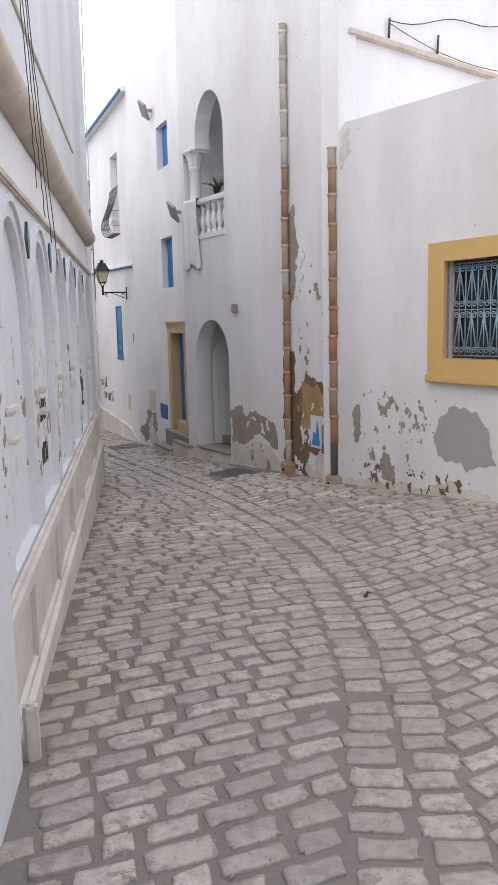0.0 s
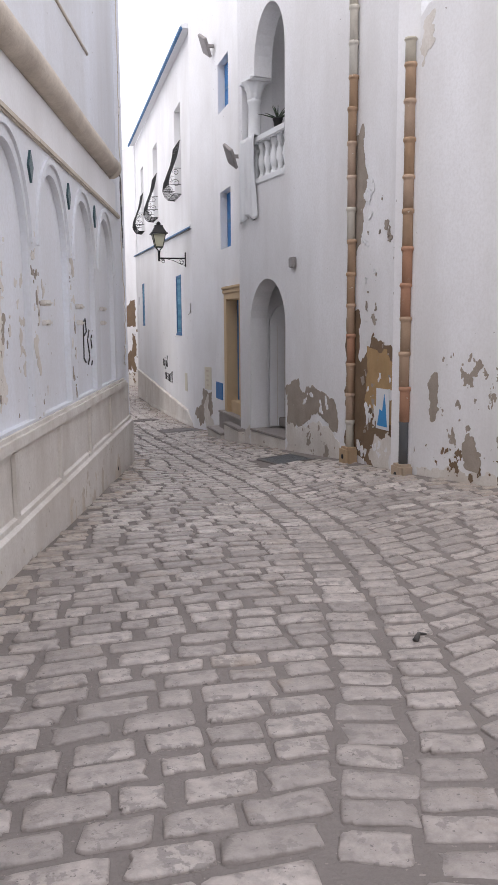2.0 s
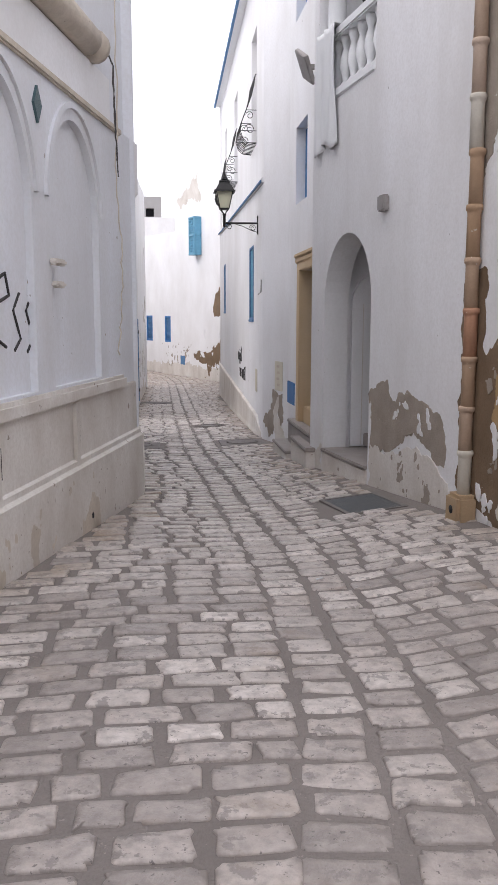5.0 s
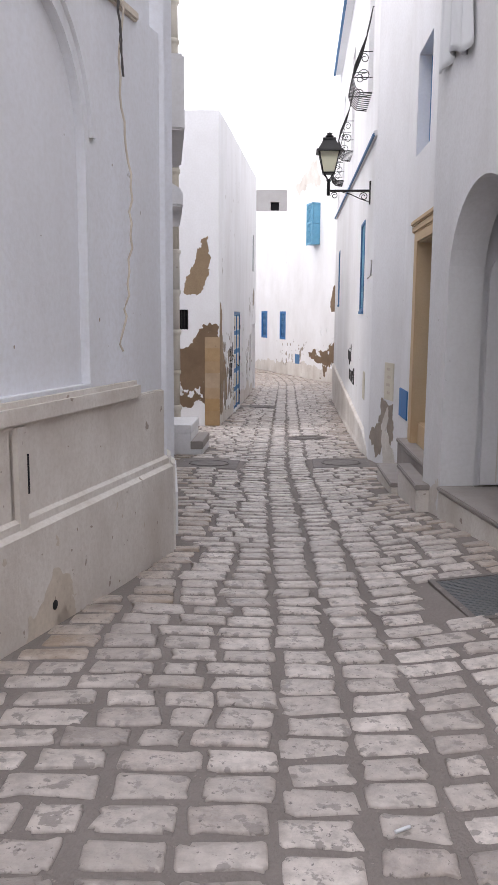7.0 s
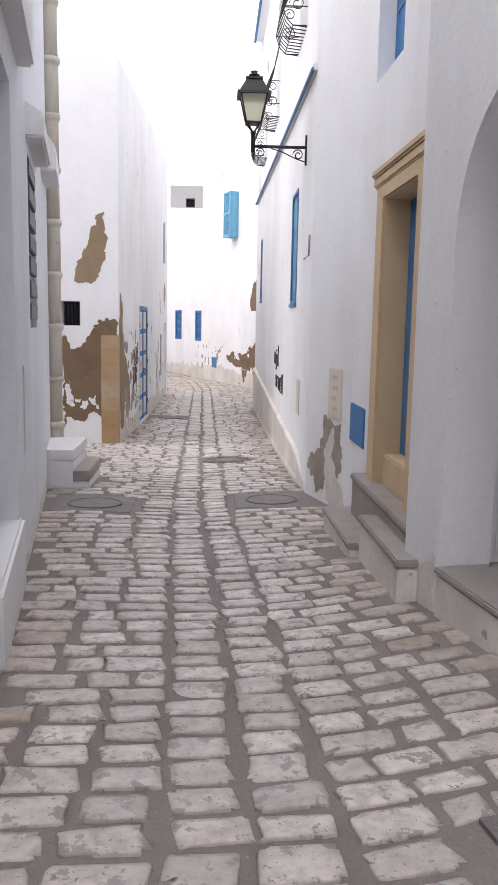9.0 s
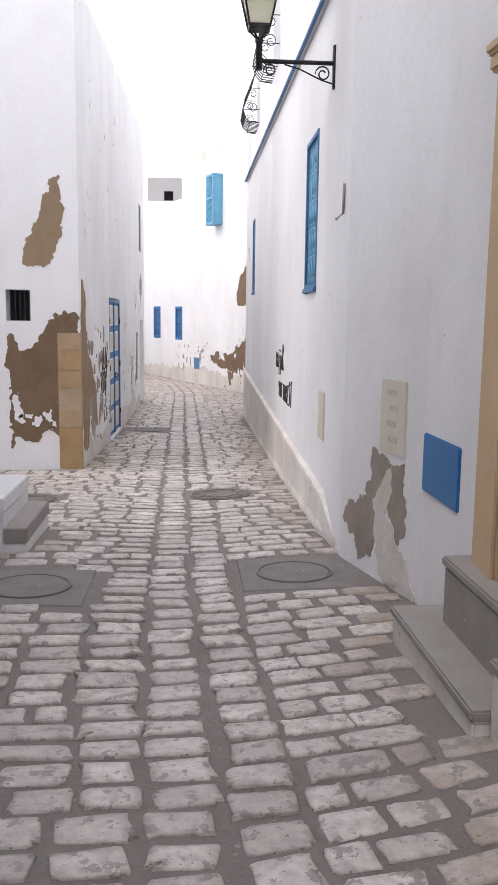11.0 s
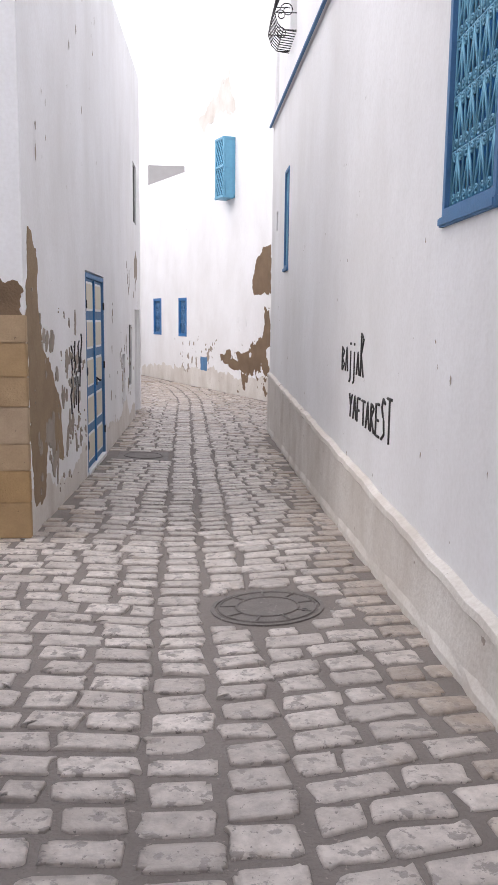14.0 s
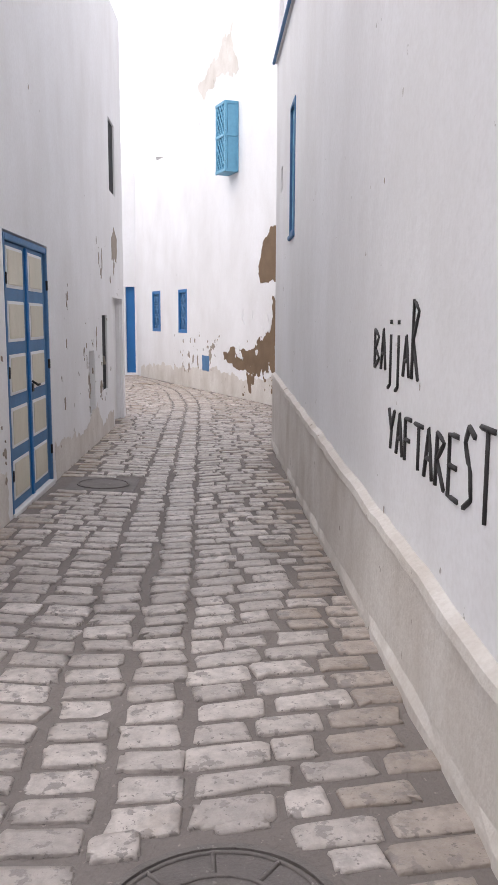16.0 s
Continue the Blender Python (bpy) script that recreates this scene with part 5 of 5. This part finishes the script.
street_lantern(FC, 21.62, 2.36, 0.63)
tagged(tube("wall_bracket", [tuple(FC.at(20.96, 1.30, 0.012)), tuple(FC.at(20.96, 1.08, 0.015)), tuple(FC.at(21.02, 1.04, 0.06))], 0.011, RUST), "short rusty metal bracket sticking out of the wall", "bracket")
vent2 = tagged(fbox("wall_panel", FC, 21.68, 22.02, -0.80, -0.36, -0.005, 0.012, CREAM, None, 0.008), "cream service hatch set flush in the wall", "panel")
flakes(wall_long, FC, 21, 32, -1.1, 1.0, 26, 0.022, RENDER_GREY, 51)


# ---- spray-painted words ----
def letters(F, text, s, z, h, w, mat, gap, slant=0.0, bold=0.012, heights=None, name="graffiti"):
    """Strokes of hand-sprayed capitals; each glyph is a few strokes in a unit box, drawn along falling s."""
    G = {"B": [[(0, 0), (0, 1), (.8, .8), (.1, .5), (.9, .25), (0, 0)]], "A": [[(0, 0), (.45, 1), (.9, 0)], [(.2, .4), (.75, .4)]],
         "j": [[(.5, .9), (.5, -.3), (.1, -.4)], [(.5, 1.15), (.5, 1.25)]], "R": [[(0, 0), (.1, 1), (.8, .85), (.1, .5), (.9, 0)]],
         "Y": [[(0, 1), (.45, .5), (.9, 1)], [(.45, .5), (.3, 0)]], "F": [[(0, 0), (0, 1), (.8, 1)], [(0, .5), (.6, .5)]],
         "T": [[(0, 1), (1, 1)], [(.5, 1), (.5, 0)]], "E": [[(.8, 1), (0, 1), (0, 0), (.9, 0)], [(0, .5), (.7, .5)]],
         "S": [[(.9, .9), (.4, 1), (.1, .8), (.6, .45), (.7, .15), (.1, 0)]], "e": [[(.1, .5), (.8, .55), (.5, 1), (.1, .7), (.1, .2), (.8, 0)]],
         "s": [[(.8, .95), (.2, .8), (.7, .4), (.6, .05), (0, -.1)]]}
    paths = []
    for i, ch in enumerate(text):
        hh = h * (heights[i] if heights else 1)
        for stroke in G[ch]:
            paths.append([tuple(F.at(s - i * gap - x * w, z + y * hh + slant * i * gap, 0.002)) for x, y in along(stroke, 3)])
    return tube(name, paths, bold, mat, None, 5)


tag_words = tagged(letters(FC, "BAjjAR", 26.06, -0.37, 0.20, 0.12, INK, 0.165, -0.01, 0.010, (1, 1, 1, 1, 0.9, 1.7)), "black sprayed word BAJJAR on the white wall", "graffiti")
tag_words2 = tagged(letters(FC, "YAFTAREST", 25.66, -0.74, 0.19, 0.13, INK, 0.172, -0.02, 0.011, (1, 1, 1, 1, 1.05, 1.1, 1.2, 1.5, 1.6)), "black sprayed word YAFTAREST on the white wall", "graffiti")
tag_words3 = tagged(tube("graffiti", [[tuple(FLU.at(11.72 + a * 1.25, 0.45 + b, -0.098)) for a, b in along(st, 4)] for st in ([(0, .25), (.14, .3), (.10, .45), (0, .4), (-.02, 0), (.08, -.05)], [(.28, .32), (.19, .2), (.28, 0), (.19, -.08)], [(.46, .32), (.37, .2), (.46, 0), (.37, -.1)])], 0.012, INK), "black sprayed letters ESS on the arcaded wall", "graffiti")
scrawl = []
q = random.Random(14)
for k in range(9):
    s, z = 27.6 + 0.09 * k, -0.55 + q.uniform(-0.1, 0.45)
    scrawl.append([tuple(FPS.at(s + q.uniform(-0.06, 0.06), z - 0.09 * i + q.uniform(-0.03, 0.03), 0.003)) for i in range(5)])
tagged(tube("graffiti", scrawl, 0.012, INK), "illegible black scrawl beside the blue door", "graffiti")
scrawl = []
for z, first, count in ((0.72, 6.62, 6), (0.36, 6.85, 4)):
    for k in range(count):
        s, h = first + 0.12 * k, q.uniform(0.13, 0.2)
        scrawl.append([tuple(FLU.at(s + q.uniform(-0.02, 0.02), z + h * i / 2, -0.098)) for i in range(3)])
arcade_scrawl = tagged(empty("graffiti", pose(*FLU.at(6.9, 0.36, -0.098))), "illegible black sprayed strokes on the arcaded wall", "graffiti")
bpy.context.view_layer.update()
for path in scrawl:
    under(tube("stroke", path, 0.012, INK, None, 5), arcade_scrawl)


# ---- covers in the paving ----
def manhole(x, y, r, label, mat, square=0.0):
    sl = (ground_z(x, y + 0.4) - ground_z(x, y - 0.4)) / 0.8
    sx = (ground_z(x + 0.35, y) - ground_z(x - 0.35, y)) / 0.7
    z = sum(ground_z(x + a, y + b) for a in (-r, 0, r) for b in (-r, 0, r)) / 9 + (0.004 if square else -0.004)
    root = tagged(empty("manhole_cover", pose(x, y, z)), label, "manhole", "manhole covers")
    root.matrix_world = pose(x, y, z, math.degrees(math.atan(sl)), -math.degrees(math.atan(sx)))
    bpy.context.view_layer.update()
    if square:
        bm = bmesh.new()
        box_bm(bm, [(a * square, b * square * 1.05, h) for h in (-0.05, 0.002) for a, b in ((-1, -1), (1, -1), (1, 1), (-1, 1))])
        bmesh.ops.bevel(bm, geom=bm.edges[:], offset=0.008, segments=1, affect="EDGES")
        mesh_of("surround", bm, CEMENT, root)
    lathe("rim", [(r, -0.03), (r, 0.014), (r * 0.93, 0.014), (r * 0.925, 0.002)], mat, (0, 0, 0), root, 36, False)
    lathe("lid", [(r * 0.90, -0.02), (r * 0.90, 0.010), (r * 0.86, 0.012), (r * 0.01, 0.012)], mat, (0, 0, 0), root, 36, False)
    if not square:
        paths = [[(r * 0.55 * math.cos(a), r * 0.55 * math.sin(a), 0.013) for a in np.linspace(0, 6.283, 25)]]
        for k in range(9):
            a = k * 2 * math.pi / 9 + 0.2
            paths.append([(r * 0.55 * math.cos(a), r * 0.55 * math.sin(a), 0.013), (r * 0.86 * math.cos(a), r * 0.86 * math.sin(a), 0.013)])
        paths.append([(r * 0.86 * math.cos(a), r * 0.86 * math.sin(a), 0.013) for a in np.linspace(0, 6.283, 37)])
        lathe("pick_hole", [(0.022, 0.0), (0.022, 0.0125), (0.001, 0.0125)], DARK, (r * 0.62, -r * 0.3, 0.002), root, 10, False)
        tube("ribs", [[tuple(p) for p in path] for path in paths], 0.008, mat, root, 5)
    return root


COVERS = [(3.85, 23.68, 0.35, 0), (4.26, 20.3, 0.28, 0.40), (2.42, 20.0, 0.28, 0.40), (1.8, 23.3, 0.28, 0.0), (2.7, 30.4, 0.28, 0.36)]
for i, (x, y, r, sq) in enumerate(COVERS):
    manhole(x, y, r, "round cast-iron cover with ribbed segments" if not sq else "round dark cover in a cement patch", CAST if not sq else CEMENT, sq)
grate = tagged(empty("drain_grate", pose(4.82, 13.75, ground_z(4.82, 13.75) + 0.004, -3.0, -5.0, 8)), "rectangular dark iron drain grate", "grate")
bpy.context.view_layer.update()
bm = bmesh.new()
for a, b, c, d in ((-.3, -.42, .3, -.38), (-.3, .38, .3, .42), (-.3, -.38, -.26, .38), (.26, -.38, .3, .38)):
    box_bm(bm, [(x, y, h) for h in (-0.03, 0.012) for x, y in ((a, b), (c, b), (c, d), (a, d))])
mesh_of("rim", bm, CAST, grate)
bm = bmesh.new()
for k in range(25):
    y = -0.375 + 0.03 * k
    box_bm(bm, [(x, yy, h) for h in (-0.02, 0.008) for x, yy in ((-.26, y), (.26, y), (.26, y + 0.018), (-.26, y + 0.018))])
for k in range(17):
    x = -0.25 + 0.03 * k
    box_bm(bm, [(xx, yy, h) for h in (-0.02, 0.006) for xx, yy in ((x, -.38), (x + 0.012, -.38), (x + 0.012, .38), (x, .38))])
box_bm(bm, [(x, yy, h) for h in (-0.05, -0.012) for x, yy in ((-.28, -.4), (.28, -.4), (.28, .4), (-.28, .4))])
mesh_of("bars", bm, PIPE_GREY, grate)
COVERS.append((4.82, 13.75, 0.3, 0.34))

# grimy foot of the walls, where damp has stained the limewash
def foot(wall_ob, F, s0, s1, h, x):
    lo = [(s0 + (s1 - s0) * i / 8, ground_z(x, s0 + (s1 - s0) * i / 8) - 0.1) for i in range(9)]
    hi = [(s, z + h * (0.8 + 0.5 * noise.noise((s * 1.3, h, 2.0)))) for s, z in reversed(lo)]
    patch(wall_ob, F, lo + hi, LIME_CREAM, "damp_stain", 0.09, 0.035, 0.002)


foot(wall_corner_side, FPS, 25.55, 28.62, 0.55, 2.1)
foot(wall_corner_far, FPT, 30.55, 35.5, 0.6, 2.2)
foot(wall_ochre, FO, 8.1, 10.95, 0.32, 5.9)
foot(wall_arch, FA, 16.22, 16.62, 0.5, 4.85)
foot(wall_passage, FB, 17.1, 20.8, 0.3, 2.1)
patch(wall_far, FF, [(39.0, -2.1), (49.5, -2.1), (49.5, -1.6), (47, -1.45), (45.5, -1.5), (43, -1.35), (41, -1.5), (39.0, -1.3)], LIME_CREAM, "damp_stain", 0.15, 0.06, 0.002)


def flat_roof(wall_ob, pts, z):
    bm = bmesh.new()
    f = bm.faces.new([bm.verts.new((x, y, z)) for x, y in pts])
    ext = bmesh.ops.extrude_face_region(bm, geom=[f])
    for v in (g for g in ext["geom"] if isinstance(g, bmesh.types.BMVert)):
        v.co.z -= 0.2
    mesh_of("flat_roof", bm, LIME_GREY, wall_ob)


flat_roof(wall_arcade, [(-10, -7.9), (-3.2, -7.9), (1.6, 12.0), (2.0, 14.8), (1.9, 15.6), (0.9, 22.0), (-10, 22.0)], 5.1)
flat_roof(wall_arch, [(6.1, 11.8), (9.4, 12.9), (9.4, 33.0), (5.25, 33.0), (5.2, 20.8), (5.5, 19.4), (5.5, 17.0), (5.8, 13.0)], 7.0)
flat_roof(wall_ochre, [(8.7, -7.9), (14, -7.9), (14, 11.5), (9.4, 12.0), (6.3, 11.1), (6.7, 8.0)], 3.6)

# litter on the paving
leafs = tagged(tube("dry_leaf", [(3.22, 5.90, ground_z(3.22, 5.9) + 0.02), (3.26, 5.95, ground_z(3.26, 5.95) + 0.035), (3.31, 5.96, ground_z(3.31, 5.96) + 0.022)], 0.018, WIRE, None, 6, taper=0.005), "crumpled dark dry leaf on the setts", "leaf")
tagged(tube("cigarette_end", [(3.90, 11.26, ground_z(3.9, 11.26) + 0.024), (3.95, 11.29, ground_z(3.95, 11.29) + 0.024)], 0.006, POSTER, None, 8), "white cigarette end lying on the setts", "litter")

# closing wall behind the start of the walk
wall("wall_behind", "plain white wall closing the alley behind", Face((-6.0, -8.0), (9.0, -8.0), (0, 1), "x"), rect(-6, 9, -1, 4.5), [], 0.4, LIME)


# ---- paving setts ----
LEFT_Y, LEFT_X = (-8, 4.1, 4.2, 14.93, 15.3, 20.85, 20.9, 21.9, 22.0, 25.4, 25.5, 30.5, 37.2, 37.3, 52), (-2.4, 0.26, 0.27, 2.70, 2.66, 1.78, 2.36, 2.36, 0.2, 0.2, 2.1, 2.2, 2.25, -3.5, -3.5)
RIGHT_Y, RIGHT_X = (-8, 8, 11.7, 12.87, 16.4, 16.45, 17.6, 17.62, 18.85, 18.9, 20.75, 33.4, 33.5, 52), (8.1, 6.13, 5.5, 5.38, 4.80, 4.70, 4.68, 4.57, 4.55, 4.88, 4.63, 4.70, 7.4, 0.5)


def sett_mesh(w, l, r, tilt, skew=0.0):
    """A worn sett: an uneven rounded outline with a low, chipped top edge."""
    n = 16
    out = []
    for k in range(n):
        a = 2 * math.pi * (k + 0.5) / n
        c, s = math.cos(a), math.sin(a)
        e = 0.22
        chip = r.uniform(0.68, 0.90) if r.random() < 0.17 else r.uniform(0.92, 1.05)
        out.append((math.copysign(abs(c) ** e, c) * w / 2 * (0.45 + 0.55 * chip), math.copysign(abs(s) ** e, s) * l / 2 * chip))
    lean = skew + r.uniform(-0.10, 0.10) * min(w, l)
    taper = r.uniform(-0.10, 0.10)
    out = [(x + lean * y / l, y * (1 + taper * x / w * 2)) for x, y in out]
    rings = []
    for f, z in ((1.0, -0.03), (1.0, 0.003), (0.95, 0.011), (0.66, 0.0135)):
        rings.append([(x * f, y * f, z + tilt[0] * x + tilt[1] * y + (r.uniform(-0.0012, 0.0012) if z > 0 else 0)) for x, y in out])
    return rings


def add_rings(bm, rings, m=None):
    vs = [[bm.verts.new(m @ Vector(p) if m else p) for p in ring] for ring in rings]
    for a, b in zip(vs, vs[1:]):
        for k in range(len(a)):
            bm.faces.new((a[k], a[(k + 1) % len(a)], b[(k + 1) % len(a)], b[k]))
    bm.faces.new(vs[-1])


r = random.Random(21)
ys = np.arange(-4, 51, 0.02)
px_, py_ = np.array([mid(y) for y in ys]), ys
for _ in range(3):
    px_ = np.convolve(np.pad(px_, 30, mode="edge"), np.ones(61) / 61, "valid")
dist = np.concatenate(([0], np.cumsum(np.hypot(np.diff(px_), np.diff(py_)))))


def spine(s):
    """Place and heading of the drain line that the courses meet."""
    p = Vector((float(np.interp(s, dist, px_)), float(np.interp(s, dist, py_))))
    q = Vector((float(np.interp(s + 0.3, dist, px_)), float(np.interp(s + 0.3, dist, py_))))
    d = (q - p).normalized()
    return p, d, Vector((d.y, -d.x))


def course_angle(side, x, y):
    """Heading of a course of setts, in degrees from the x axis."""
    if side < 0:
        return float(np.interp(y, (2, 6, 9, 12, 17, 20, 24, 30, 44, 50), (4, 4, 5, 6, 6, 4, -6, -4, -20, -40)))
    a = float(np.interp(y, (1, 4, 7, 10, 13, 17, 22, 26, 34, 44, 50), (6, 13, 13, 9, 10, 9, 8, 8, 4, -20, -40)))
    return a - 26 * min(1.0, max(0.0, x - 4.3) / 1.2) * min(1.0, max(0.0, (13.5 - y) / 2))


setts = []


def lay(cx, cy, w, l, yaw, skew=0.0):
    lx, rx = float(np.interp(cy, LEFT_Y, LEFT_X)), float(np.interp(cy, RIGHT_Y, RIGHT_X))
    if cx < lx - 0.02 or cx > rx + 0.02 or l < 0.06:
        return
    for mx, my, mr, sq in COVERS:
        away = math.hypot(cx - mx, cy - my)
        if not sq and mr - 0.04 < away < mr + 0.17:  # cut to fit round the cover
            f = (mr + 0.13) / away
            cx, cy, w, l = mx + (cx - mx) * f, my + (cy - my) * f, w * 0.62, l * 0.85
    if any((math.hypot(cx - mx, cy - my) < mr + 0.09) if not sq else (abs(cx - mx) < sq + 0.10 and abs(cy - my) < sq + 0.07) for mx, my, mr, sq in COVERS):
        return
    setts.append((cx, cy, w, l, yaw, skew, min(cx - lx, rx - cx)))


# two columns of setts along the drain line
for lo, hi in ((-0.15, 0.14), (0.15, 0.43)):
    s = r.uniform(0, 0.1)
    while s < dist[-1] - 0.4:
        p, d, nrm = spine(s)
        pitch = 0.192 * r.uniform(0.88, 1.12)
        c = p + nrm * ((lo + hi) / 2 + r.uniform(-0.022, 0.022)) + d * pitch / 2
        lay(c.x, c.y, hi - lo - r.uniform(0.005, 0.06), pitch - r.uniform(0.022, 0.042), math.degrees(math.atan2(nrm.y, nrm.x)) + r.uniform(-3, 5))
        s += pitch

# courses to either side, each meeting the columns at its own slant
STEP = 0.05
for side, edge in ((-1, -0.16), (1, 0.44)):
    rows, s = [], 0.0
    while s < dist[-1] - 0.4:
        p, d, nrm = spine(s)
        q = p + nrm * edge
        line = [q.copy()]
        while len(line) < 120:
            a = radians(course_angle(side, q.x, q.y))
            q = q + side * STEP * Vector((math.cos(a), math.sin(a)))
            line.append(q.copy())
        rows.append(line)
        p0 = p + nrm * edge
        a = radians(course_angle(side, p0.x, p0.y))
        s += 0.186 * r.uniform(0.92, 1.08) / max(0.5, nrm.x * math.cos(a) + nrm.y * math.sin(a))
    for low, high in zip(rows, rows[1:]):
        w = r.uniform(-0.035, 0.03)
        while w < 5.6:
            ww = r.choice((0.20, 0.27, 0.29, 0.30, 0.32, 0.34, 0.37)) * r.uniform(0.94, 1.06)
            i, j = max(0, int(w / STEP)), min(118, int((w + ww) / STEP))
            a0, a1, b0, b1 = low[i], low[j], high[i], high[j]
            c = (a0 + a1 + b0 + b1) / 4
            u = (a1 - a0 + b1 - b0) * side
            u.normalize()
            v = (b0 + b1 - a0 - a1) / 2
            l = v.dot(Vector((-u.y, u.x)))
            lay(c.x, c.y, ww - r.uniform(0.03, 0.055), min(l, 0.24) - r.uniform(0.028, 0.048), math.degrees(math.atan2(u.y, u.x)) + r.uniform(-2, 2), 0.35 * max(-0.09, min(0.09, v.dot(u))))
            w += ww

paving = tagged(new("pavement"), "worn pale limestone setts in rows down the alley", "pavement", kind="structure")
variants = {}
for mat in (STONE, STONE_DARKER, STONE_SOILED):
    for k in range(16):
        bm = bmesh.new()
        add_rings(bm, sett_mesh(1.0, 1.0, r, (r.uniform(-0.008, 0.008), r.uniform(-0.012, 0.012))))
        me = bpy.data.meshes.new("sett")
        bmesh.ops.recalc_face_normals(bm, faces=bm.faces[:])
        bm.to_mesh(me)
        bm.free()
        me.materials.append(mat)
        me.polygons.foreach_set("use_smooth", [True] * len(me.polygons))
        variants[mat.name, k] = me


def sett_pose(cx, cy, yaw):
    sl = (ground_z(cx, cy + 0.15) - ground_z(cx, cy - 0.15)) / 0.3
    sx = (ground_z(cx + 0.15, cy) - ground_z(cx - 0.15, cy)) / 0.3
    return Matrix.Translation((cx, cy, ground_z(cx, cy) + r.uniform(-0.003, 0.004))) @ Matrix.Rotation(math.atan(sl), 4, "X") @ Matrix.Rotation(-math.atan(sx), 4, "Y") @ Matrix.Rotation(radians(yaw), 4, "Z")


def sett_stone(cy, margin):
    """Soil lies along the walls; the open upper stretch has darker stone than the alley."""
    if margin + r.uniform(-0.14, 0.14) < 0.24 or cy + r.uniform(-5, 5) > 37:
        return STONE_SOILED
    return STONE_DARKER if cy + r.uniform(-2.0, 2.0) < 10.5 else STONE


# the middle of the alley's last stretch is laid in single pieces
single = set(sorted(range(len(setts)), key=lambda i: 0 if (abs(setts[i][0] - 3.6) < 0.85 and 13 < setts[i][1] < 28) else 1 + abs(setts[i][1] - 20))[:300])
beds = {m.name: (m, bmesh.new()) for m in (STONE, STONE_DARKER, STONE_SOILED)}
for i, (cx, cy, w, l, yaw, skew, margin) in enumerate(setts):
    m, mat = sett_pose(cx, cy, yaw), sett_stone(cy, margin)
    if i in single:
        ob = new("sett", variants[mat.name, i % 16])
        ob.matrix_world = m @ Matrix.Diagonal((w, l, 1, 1))
        ob.parent = paving
    else:
        add_rings(beds[mat.name][1], sett_mesh(w, l, r, (r.uniform(-0.02, 0.02), r.uniform(-0.03, 0.03)), skew), m)
for mat, bm in beds.values():
    tagged(mesh_of("setts", bm, mat, paving, True), kind="stuff")
